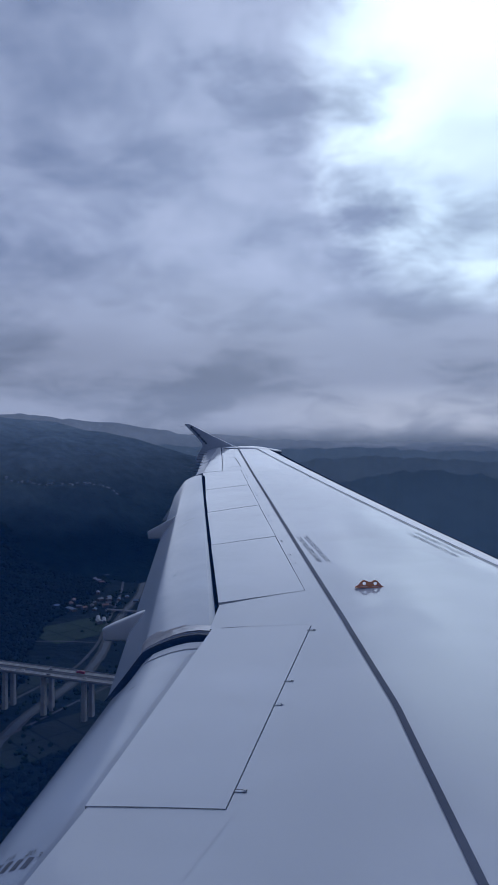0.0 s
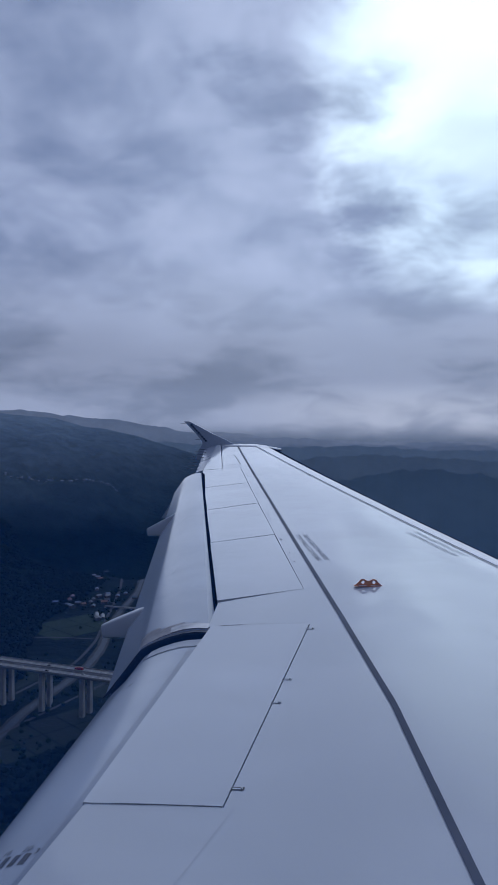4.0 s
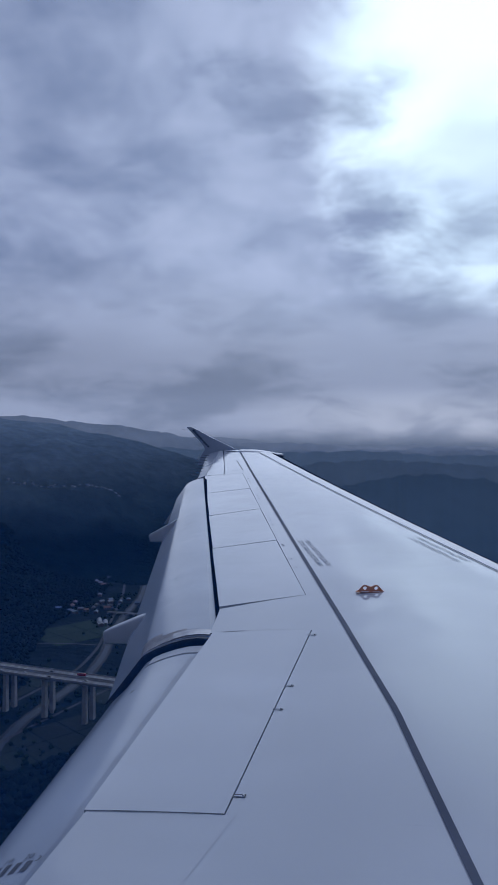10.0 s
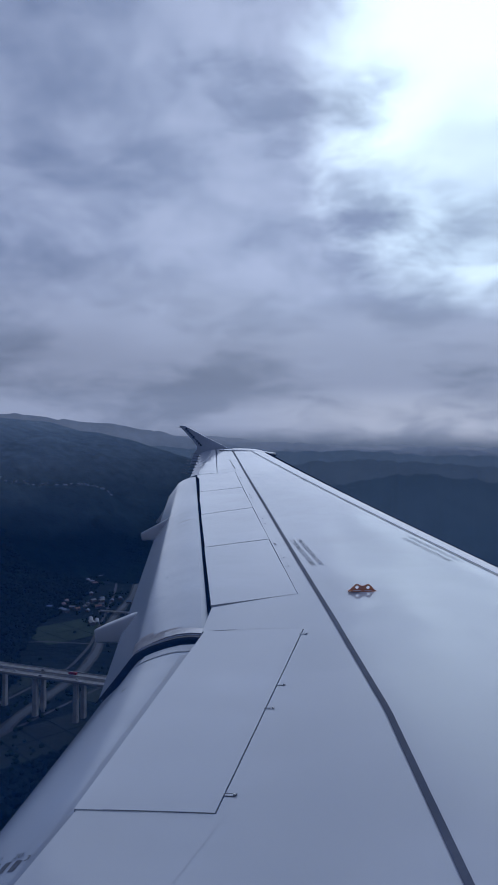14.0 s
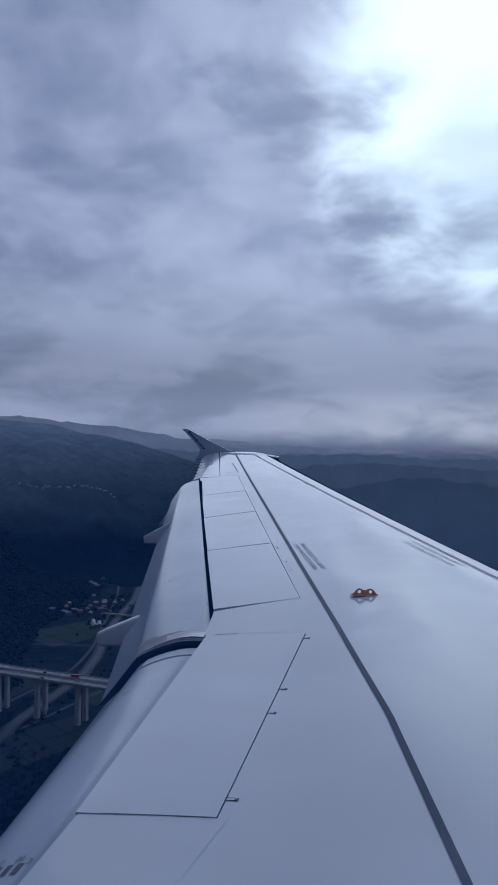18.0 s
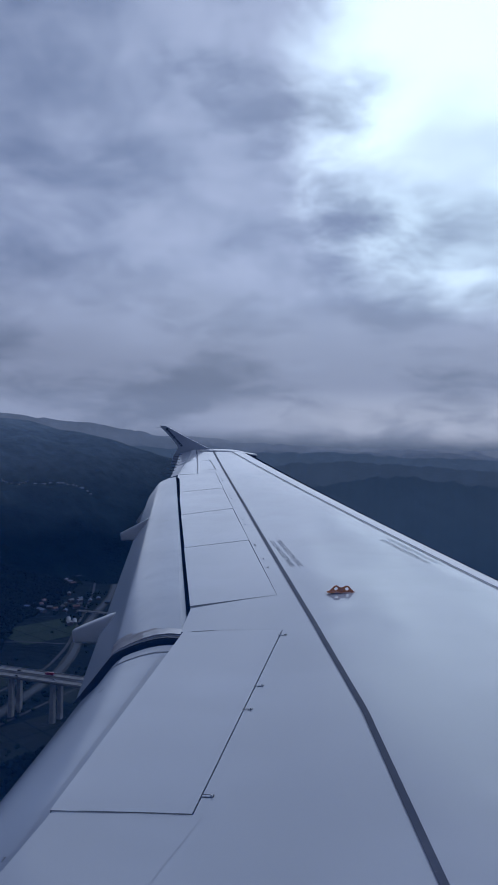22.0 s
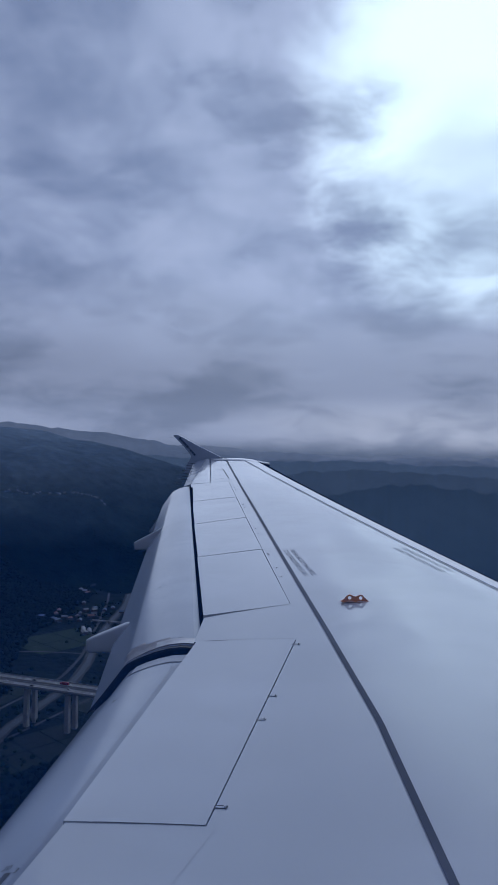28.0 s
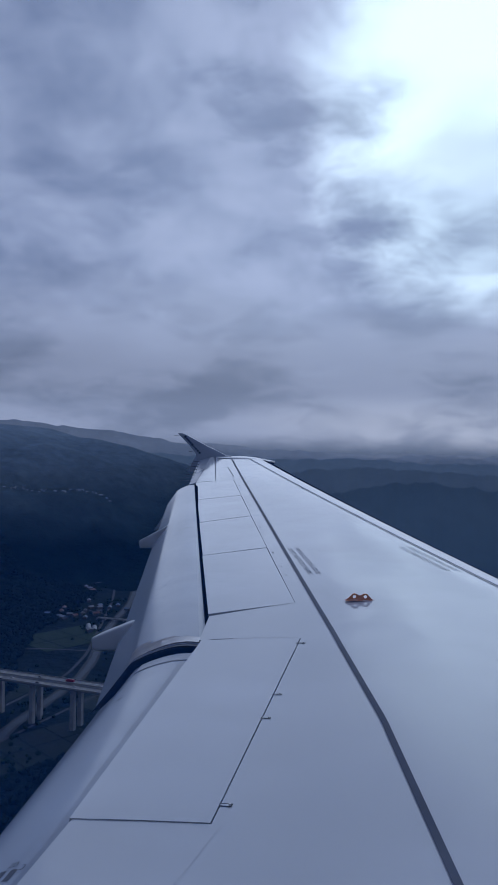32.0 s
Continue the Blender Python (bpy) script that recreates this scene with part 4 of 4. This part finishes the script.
# ---- valley: fields, river, roads ----
def ribbon(name, line, width, z, mat, label, category, kind="structure", wobble=0.0, seed=0):
    """A flat winding strip on the valley floor."""
    pts, r = [], random.Random(seed)
    for (ax, ay), (bx, by) in zip(line, line[1:]):
        n = max(2, int(math.hypot(bx - ax, by - ay) / 12))
        pts += [(ax + (bx - ax) * i / n, ay + (by - ay) * i / n) for i in range(n)]
    pts.append(line[-1])
    for _ in range(6):
        pts = [pts[0]] + [tuple((a + 2 * b + c) / 4 for a, b, c in zip(p, q, s)) for p, q, s in zip(pts, pts[1:], pts[2:])] + [pts[-1]]
    rows = []
    for p, q in zip(pts, pts[1:] + [(2 * pts[-1][0] - pts[-2][0], 2 * pts[-1][1] - pts[-2][1])]):
        d = Vector((q[0] - p[0], q[1] - p[1])).normalized()
        l, s = (width / 2 * (1 + wobble * r.uniform(-1, 1)) for _ in (0, 1))
        g = float(land_z(*p)) + z
        rows.append([(p[0] - d.y * l, p[1] + d.x * l, g), (p[0] + d.y * s, p[1] - d.x * s, g)])
    return tagged(part(name, grid_mesh(rows), mat), label, category, kind=kind)


def water(n):
    return {"Base Color": (0.04, 0.05, 0.06), "Roughness": 0.35, "IOR": 1.10, "Normal": bump(n, n.noise(n.where, 0.35, 4, 0.6), 0.4, 0.5)}


WATER = material("river_water", water)
GRAVEL = matt("river_gravel", (0.015, 0.018, 0.020), 0.9, 0.15, 0.3)
TRACK = matt("pale_track", (0.031, 0.031, 0.031), 0.9, 0.1, 0.25)
CONCRETE = matt("weathered_concrete", (0.29, 0.29, 0.287), 0.85, 0.12, 0.25)
DECK_TOP = matt("deck_asphalt", (0.15, 0.15, 0.155), 0.85, 0.08, 0.2)
RIVER = [(-400, 420), (-440, 560), (-487, 735), (-496, 914), (-522, 1010), (-566, 1120), (-604, 1250), (-640, 1400), (-700, 1560), (-790, 1720), (-830, 1950)]
ribbon("river_bank", RIVER, 17, 0.10, GRAVEL, "gravel banks of a shallow river", "river bank", wobble=0.12, seed=1)
ribbon("water", RIVER, 9, 0.22, WATER, "shallow grey river in the valley", "river", wobble=0.2, seed=2)
ribbon("road", [(-540, 700), (-532, 800), (-522, 930), (-548, 1040), (-600, 1180), (-640, 1290), (-690, 1420), (-752, 1560), (-850, 1720)], 5.0, 0.34, TRACK, "pale country road along the river", "road")
ribbon("road", [(-700, 1000), (-640, 1040), (-556, 1052)], 4.0, 0.30, TRACK, "pale farm road between fields", "road")
ribbon("road", [(-640, 1290), (-690, 1320), (-735, 1310)], 4.0, 0.30, TRACK, "pale village lane", "road")
ribbon("road", [(-480, 650), (-470, 720), (-445, 860), (-420, 980)], 4.5, 0.30, TRACK, "pale farm track below the viaduct", "road")
ribbon("road", [(-752, 1560), (-830, 1600), (-890, 1690)], 4.0, 0.28, TRACK, "pale village lane", "road")


def crop(name, dark, light, heading):
    def build(n):
        c, s = math.cos(heading), math.sin(heading)
        across = n.vmath("DOT_PRODUCT", n.where, (c, s, 0.0))
        rows = n.math("SINE", n.math("MULTIPLY", across, 1.3))
        a, b = n.noise(n.where, 0.03, 4, 0.6), n.noise(n.where, 0.6, 4, 0.65)
        f = n.math("ADD", n.math("MULTIPLY", a, 0.6), n.math("ADD", n.math("MULTIPLY", b, 0.3), n.math("MULTIPLY", rows, 0.05)))
        shade = n.mix(n.span(f, 0.3, 0.65), dark, light)
        return {"Base Color": n.mix(n.math("MULTIPLY", n.chance, 0.5), shade, tuple(x * 0.6 for x in light)), "Roughness": 0.9, "Specular IOR Level": 0.2, "Normal": bump(n, b, 1.0, 0.6)}
    return material(name, build)


CROP = crop("rice_crop", (0.0060, 0.022, 0.0085), (0.0110, 0.033, 0.0105), 0.5)
DULL = crop("rough_pasture", (0.006, 0.015, 0.011), (0.011, 0.023, 0.014), 2.0)


def paddies(centre, heading, nu, nv, u, v, mat, seed):
    """A block of fields with low banks between them; each field is a piece of its own."""
    r = random.Random(seed)
    c, s = math.cos(radians(heading)), math.sin(radians(heading))
    block = tagged(new("field_block"), "green paddy fields with low banks between", "field", kind="structure")
    edges = [0.0]
    for i in range(nu):
        edges.append(edges[-1] + u * r.uniform(0.75, 1.25))
    mid_u = edges[-1] / 2
    for i in range(nu):
        for j in range(nv):
            a0, a1, b0, b1 = edges[i] - mid_u + 0.9, edges[i + 1] - mid_u - 0.9, (j - nv / 2) * v + 0.9, (j + 1 - nv / 2) * v - 0.9
            pts = [(centre[0] + c * a - s * b, centre[1] + s * a + c * b) for a, b in ((a0, b0), (a1, b0), (a1, b1), (a0, b1))]
            if max(float(valley(x, y)) for x, y in pts) > 35:
                continue
            top = 0.16 + 0.05 * r.random()
            bm = loft([[(x, y, z + float(land_z(x, y))) for x, y in pts] for z in (-0.4, top)])
            part("field", bm, mat, block, "", False)
    return block


paddies((-628, 1112), 62, 3, 2, 44, 56, CROP, 1)
paddies((-865, 1715), 70, 4, 2, 46, 52, CROP, 2)
paddies((-560, 850), 84, 4, 1, 36, 52, DULL, 3)
paddies((-430, 700), 60, 4, 2, 38, 42, DULL, 4)
paddies((-420, 905), 75, 4, 1, 38, 44, DULL, 5)


# ---- the viaduct ----
DECK_Z, SLOPE = 48.0, -0.075
v_turn = math.degrees(math.atan(SLOPE))


def v_line(x, off):
    """A point on the viaduct: x, and metres to its far side."""
    return (x - off * math.sin(radians(v_turn)), 757 + SLOPE * (x + 450) + off * math.cos(radians(v_turn)))


viaduct = tagged(new("highway_viaduct"), "long concrete highway viaduct on tall twin piers", "viaduct")


def along(name, x0, x1, ring, mat, label="", parent=viaduct):
    return part(name, loft([[(*v_line(x, o), z) for o, z in ring] for x in (x0, x1)]), mat, parent, label, False)


for off in (0.0, 15.5):
    up_z = DECK_Z + (0.8 if off else 0.0)
    for k in range(16):
        x0 = -1020 + 55 * k
        span = along("deck_span", x0, x0 + 54.9, [(off - 6.2, up_z - 0.9), (off - 6.2, up_z), (off + 6.2, up_z), (off + 6.2, up_z - 0.9), (off + 3.2, up_z - 1.2), (off + 2.6, up_z - 3.4), (off - 2.6, up_z - 3.4), (off - 3.2, up_z - 1.2)], CONCRETE)
        along("carriageway", x0, x0 + 54.95, [(off - 5.5, up_z + 0.02), (off - 5.5, up_z + 0.08), (off + 5.5, up_z + 0.08), (off + 5.5, up_z + 0.02)], DECK_TOP, "worn grey carriageway", span)
        for o in (-6.0, 6.0):
            along("parapet", x0, x0 + 54.9, [(off + o - 0.25, up_z), (off + o - 0.15, up_z + 1.2), (off + o + 0.15, up_z + 1.2), (off + o + 0.25, up_z)], CONCRETE, "", span)
        for o in (-1.8, 1.8):
            along("lane_line", x0, x0 + 54.9, [(off + o - 0.1, up_z + 0.09), (off + o - 0.1, up_z + 0.10), (off + o + 0.1, up_z + 0.10), (off + o + 0.1, up_z + 0.09)], CABIN_WHITE, "", span)
        x, y = v_line(x0, off)
        base = min(float(land_z(x, y)), 44.0)
        turn = pose(0, 0, 0, 0, 0, v_turn)
        rings = []
        for z, w, d in ((base - 2, 5.6, 6.2), (base + 0.6 * (DECK_Z - base), 5.0, 5.6), (up_z - 6.0, 4.8, 5.4), (up_z - 3.9, 5.0, 6.8), (up_z - 3.4, 5.0, 6.8)):
            q = [(-w / 2, -d / 2 + 0.5), (-w / 2 + 0.4, -d / 2), (w / 2 - 0.4, -d / 2), (w / 2, -d / 2 + 0.5), (w / 2, d / 2 - 0.5), (w / 2 - 0.4, d / 2), (-w / 2 + 0.4, d / 2), (-w / 2, d / 2 - 0.5)]
            rings.append([(x + (turn @ Vector((a, b, 0))).x, y + (turn @ Vector((a, b, 0))).y, z) for a, b in q])
        part("pier", loft(rings), CONCRETE, viaduct, "", False)

# ---- vehicles ----
GLASS = material("dark_window", lambda n: {"Base Color": (0.02, 0.025, 0.03), "Roughness": 0.1})
TYRE = matt("tyre_rubber", (0.02, 0.02, 0.02), 0.8, 5)


def vehicle(kind, label, mat, length, wide, tall, place, heading):
    root = tagged(new(kind), label, kind, group="vehicles on the viaduct")
    lorry = kind == "lorry"
    if lorry:
        part("cargo_box", box((length * 0.74, wide, tall * 0.8), (-length * 0.12, 0, tall * 0.6), 0.06), mat, root)
        part("cab", box((length * 0.2, wide * 0.96, tall * 0.62), (length * 0.38, 0, tall * 0.5), 0.15), mat, root)
        part("windscreen", box((0.05, wide * 0.8, tall * 0.25), (length * 0.485, 0, tall * 0.62)), GLASS, root)
        part("chassis", box((length * 0.95, wide * 0.8, 0.25), (0, 0, 0.65)), TYRE, root)
    else:
        part("body", box((length, wide, tall * 0.48), (0, 0, tall * 0.42), 0.16), mat, root)
        part("cabin", box((length * 0.52, wide * 0.86, tall * 0.40), (-length * 0.05, 0, tall * 0.80), 0.18), GLASS, root, "dark glazed cabin")
        part("roof", box((length * 0.40, wide * 0.78, 0.06), (-length * 0.05, 0, tall * 1.0), 0.02), mat, root)
    for sx in (-0.32, 0.32):
        for sy in (-1, 1):
            part("wheel", rod((length * sx, sy * (wide / 2 - 0.2), 0.33), (length * sx, sy * wide / 2, 0.33), 0.33, None, 12), TYRE, root)
    root.matrix_basis = Matrix.Translation(place) @ pose(0, 0, 0, 0, 0, heading)


PAINTS = [paint(n, c, 0.25, 0.05, False) for n, c in (("white_car_paint", (0.75, 0.76, 0.78)), ("black_car_paint", (0.02, 0.02, 0.022)), ("red_lorry_paint", (0.25, 0.02, 0.035)), ("silver_car_paint", (0.45, 0.46, 0.48)))]
for x, off, kind, p, words in ((-428, 13, "lorry", 2, "dark red lorry driving on the viaduct"), (-500, 2, "car", 0, "white car on the viaduct"), (-462, -2, "car", 1, "black car on the viaduct"),
                               (-470, 14, "car", 1, "black car on the viaduct"), (-415, 2, "car", 3, "silver car on the viaduct"), (-530, -2, "car", 3, "silver car on the viaduct")):
    px, py = v_line(x, off)
    dz = DECK_Z + 0.08 + (0.8 if off > 8 else 0)
    size = (11.0, 2.5, 3.6) if kind == "lorry" else (4.6, 1.85, 1.5)
    vehicle(kind, words, PAINTS[p], *size, (px, py, dz), v_turn + (180 if off > 8 else 0))

# ---- villages ----
WALLS = [matt("white_render", (0.12, 0.12, 0.122), 0.8, 0.8, 0.1), matt("tan_brick", (0.095, 0.072, 0.062), 0.85, 1.5, 0.2)]
ROOFS = [matt(n, c, 0.6, 0.6, 0.2) for n, c in (("grey_roof", (0.07, 0.073, 0.076)), ("blue_roof", (0.07, 0.11, 0.16)), ("orange_roof", (0.13, 0.055, 0.042)), ("pale_roof", (0.135, 0.145, 0.158)))]
WORDS = ["grey", "blue", "orange", "pale"]


def house(long, wide, tall, wall, roof, label):
    root = tagged(new("house"), label, "house", group="village houses")
    body = part("wall", box((long, wide, tall + 1.0), (0, 0, tall / 2 - 0.5)), wall, root, "", False)
    r, e = wide * 0.32, 0.6
    ring = lambda x: [(x, -wide / 2 - e, tall - 0.2), (x, 0, tall + r), (x, wide / 2 + e, tall - 0.2), (x, wide / 2 + e, tall - 0.5), (x, 0, tall + r - 0.35), (x, -wide / 2 - e, tall - 0.5)]
    part("roof", loft([ring(-long / 2 - e), ring(long / 2 + e)]), roof, root, "", False)
    for sx in (-0.28, 0.05, 0.32):
        for sy in (-1, 1):
            part("window", box((1.3, 0.08, 1.2), (long * sx, sy * (wide / 2 + 0.02), tall * 0.55)), GLASS, body, "", False)
    part("door", box((1.0, 0.1, 2.1), (long * 0.19, -wide / 2 - 0.03, 1.05)), ROOFS[0], body, "", False)
    return root


models, rh = [], random.Random(11)
for k in range(8):
    models.append(house(rh.uniform(8, 12), rh.uniform(6, 7.5), rh.choice((3.0, 3.2, 4.6)), WALLS[k % 2], ROOFS[k % 4], "small farmhouse with %s gabled roof in the village" % WORDS[k % 4]))
spots = []
for (cx, cy, sx, sy, count) in ((-690, 1275, 26, 26, 11), (-665, 1345, 26, 22, 7), (-770, 1600, 34, 30, 12), (-800, 1500, 20, 16, 3), (-865, 1850, 36, 22, 7)):
    tries = 0
    while count and tries < 400:
        tries += 1
        x, y = rh.gauss(cx, sx), rh.gauss(cy, sy)
        if all((x - a) ** 2 + (y - b) ** 2 > 15**2 for a, b in spots):
            spots.append((x, y))
            count -= 1
for k, (x, y) in enumerate(spots):
    m = Matrix.Translation((x, y, float(land_z(x, y)))) @ pose(0, 0, 0, 0, 0, rh.choice((20, 35, 65, 110, 125)) + rh.uniform(-6, 6))
    if k < 8:
        models[k].matrix_basis = m
    else:
        copy_thing(models[rh.choice((1, 3, 5, 7)) if y > 2200 else rh.randrange(8)], m)

FILM = material("greenhouse_film", lambda n: {"Base Color": n.mix(n.noise(n.where, 0.8, 4), (0.13, 0.145, 0.16), (0.20, 0.215, 0.235)), "Roughness": 0.5})


def greenhouse(x, y, heading, long, wide):
    root = tagged(new("greenhouse"), "long rounded greenhouse under pale plastic film", "greenhouse", group="greenhouses")
    arc = [(wide / 2 * math.cos(a), 3.2 * math.sin(a)) for a in [math.pi * i / 12 for i in range(13)]]
    part("film_cover", loft([[(l, a, z - 0.3) for a, z in arc] for l in (-long / 2, -long / 6, long / 6, long / 2)]), FILM, root)
    for s in (-1, 1):
        part("end_frame", box((0.15, wide * 0.3, 2.1), (s * long / 2, 0, 1.05)), ROOFS[0], root, "", False)
    root.matrix_basis = Matrix.Translation((x, y, float(land_z(x, y)))) @ pose(0, 0, 0, 0, 0, heading)


for g in ((-628, 1196, 118, 28, 8), (-612, 1188, 118, 28, 8), (-826, 1668, 150, 30, 9)):
    greenhouse(*g)


def shed(x, y, heading, long, wide, roof, label):
    root = tagged(new("shed"), label, "shed", group="farm sheds")
    part("wall", box((long, wide, 6.0), (0, 0, 2.0)), WALLS[0], root, "", False)
    ring = lambda l: [(l, -wide / 2 - 0.5, 4.8), (l, 0, 6.6), (l, wide / 2 + 0.5, 4.8), (l, wide / 2 + 0.5, 4.5), (l, -wide / 2 - 0.5, 4.5)]
    part("roof", loft([ring(-long / 2 - 0.5), ring(long / 2 + 0.5)]), roof, root, "", False)
    part("gate", box((0.1, 4.0, 3.6), (long / 2 + 0.06, 0, 1.8)), ROOFS[0], root, "", False)
    root.matrix_basis = Matrix.Translation((x, y, float(land_z(x, y)))) @ pose(0, 0, 0, 0, 0, heading)


shed(-705, 1236, 150, 24, 10, ROOFS[1], "farm shed with a pale blue sheet roof")
shed(-610, 1165, 130, 18, 9, ROOFS[3], "farm shed with a pale sheet roof")
shed(-560, 905, 10, 20, 9, ROOFS[1], "farm shed with a blue sheet roof below the viaduct")

# a hamlet far up on the mountain's terrace
HAMLET = [matt("far_pale_wall", (0.26, 0.30, 0.36), 0.8, 0.8, 0.1), matt("far_pale_roof", (0.21, 0.25, 0.31), 0.7, 0.8, 0.1)]
far_house = tagged(house(6.5, 4.5, 2.6, *HAMLET, "tiny far farmhouse with a pale roof on the mountain"), group="far hamlet houses")
for k in range(30):
    az, far = radians(-34.5 + 8.5 * (k + rh.uniform(-0.8, 0.8)) / 30), 2215 + rh.uniform(-12, 12)
    x, y = far * math.sin(az), far * math.cos(az)
    m = Matrix.Translation((x, y, float(mountain_z(x, y)) - 0.6)) @ pose(0, 0, 0, 0, 0, rh.uniform(0, 180))
    if k:
        copy_thing(far_house, m)
    else:
        far_house.matrix_basis = m

# a low bridge over the river
low_bridge = tagged(new("road_bridge"), "low concrete road bridge over the river", "bridge")
for b in range(5):
    part("deck_span", box((17.9, 6.5, 1.0), (-640 + 18 * b + 9, 1251, 3.2)), CONCRETE, low_bridge, "", False)
    part("pier", box((1.4, 5.0, 4.4), (-640 + 18 * b, 1251, 0.8), 0.2), CONCRETE, low_bridge, "", False)
for s in (-1, 1):
    part("rail", box((90, 0.3, 0.9), (-595, 1251 + s * 3.1, 4.1)), CONCRETE, low_bridge, "", False)


# ---- woods ----
def foliage(n):
    island = n.add("ShaderNodeNewGeometry").outputs["Random Per Island"]
    f = n.math("ADD", n.math("MULTIPLY", island, 0.6), n.math("MULTIPLY", n.noise(n.where, 0.01, 4, 0.6), 0.4))
    return {"Base Color": n.ramp(f, [(0.15, (0.006, 0.013, 0.014)), (0.5, (0.009, 0.018, 0.018)), (0.85, (0.013, 0.024, 0.021))]), "Roughness": 0.9, "Specular IOR Level": 0.03,
            "Normal": bump(n, n.noise(n.where, 0.9, 4, 0.7), 1.5, 1.0)}


LEAVES = material("tree_foliage", foliage)


def garden(n):
    island = n.add("ShaderNodeNewGeometry").outputs["Random Per Island"]
    return {"Base Color": n.ramp(island, [(0.1, (0.010, 0.022, 0.017)), (0.6, (0.015, 0.031, 0.020)), (0.95, (0.026, 0.044, 0.024))]), "Roughness": 0.9, "Specular IOR Level": 0.03,
            "Normal": bump(n, n.noise(n.where, 0.9, 4, 0.7), 1.5, 1.0)}


GARDEN_LEAVES = material("garden_foliage", garden)
ico = bmesh.new()
bmesh.ops.create_icosphere(ico, subdivisions=1, radius=1.0)
ico_v = np.array([v.co for v in ico.verts])
ico_f = np.array([[v.index for v in f.verts] for f in ico.faces])
ico.free()


def woods(name, x, y, radius, rs, label, sink=0.7, mat=LEAVES):
    """Many crowns in one mesh."""
    n = len(x)
    z = land_z(x, y)
    v = ico_v[None] * (1 + 0.35 * (rs.rand(n, len(ico_v), 1) - 0.5))
    v = v * (radius * rs.uniform(0.5, 1.4, n))[:, None, None] * np.array([1, 1, 0.95])
    v = v + np.stack([x, y, z + radius * sink], -1)[:, None]
    f = ico_f[None] + (np.arange(n) * len(ico_v))[:, None, None]
    return tagged(sheet(name, v.reshape(-1, 3).tolist(), f.reshape(-1, 3).tolist(), mat), label, "woodland", kind="stuff")


def scatter(rs, count, a0, a1, d0, d1, edge=12.0):
    a = np.radians(rs.uniform(a0, a1, count))
    d = np.sqrt(rs.uniform(d0**2, d1**2, count))
    x, y = -d * np.sin(a), d * np.cos(a)
    keep = valley(x, y) + 40 * (fbm(x, y, 120, 3) - 0.5) > edge
    for sx, sy in spots:
        keep &= (x - sx) ** 2 + (y - sy) ** 2 > 11**2
    return x[keep], y[keep]


rs = np.random.RandomState(3)
woods("near_woods", *scatter(rs, 44000, 12, 44, 430, 2150, -28), 4.4, rs, "dense dark broadleaf woods on the valley side", 0.4)
# garden and bank trees in the valley
bx, by = [], []
for cx, cy, sx, sy, count in ((-690, 1285, 34, 30, 60), (-655, 1390, 26, 30, 60), (-770, 1600, 44, 36, 70), (-865, 1840, 50, 30, 50), (-610, 1215, 20, 40, 26), (-512, 830, 8, 80, 46), (-470, 800, 8, 90, 46), (-440, 640, 60, 26, 90), (-585, 800, 16, 60, 70), (-800, 1500, 30, 30, 50)):
    bx.append(rs.normal(cx, sx, count)), by.append(rs.normal(cy, sy, count))
bx, by = np.concatenate(bx), np.concatenate(by)
clear_of = np.abs(bx - np.interp(by, [y for _, y in RIVER], [x for x, _ in RIVER])) > 11
for sx, sy in spots:
    clear_of &= (bx - sx) ** 2 + (by - sy) ** 2 > 8**2
woods("garden_trees", bx[clear_of], by[clear_of], 2.6, rs, "scattered dark trees among fields and houses", 0.6, GARDEN_LEAVES)
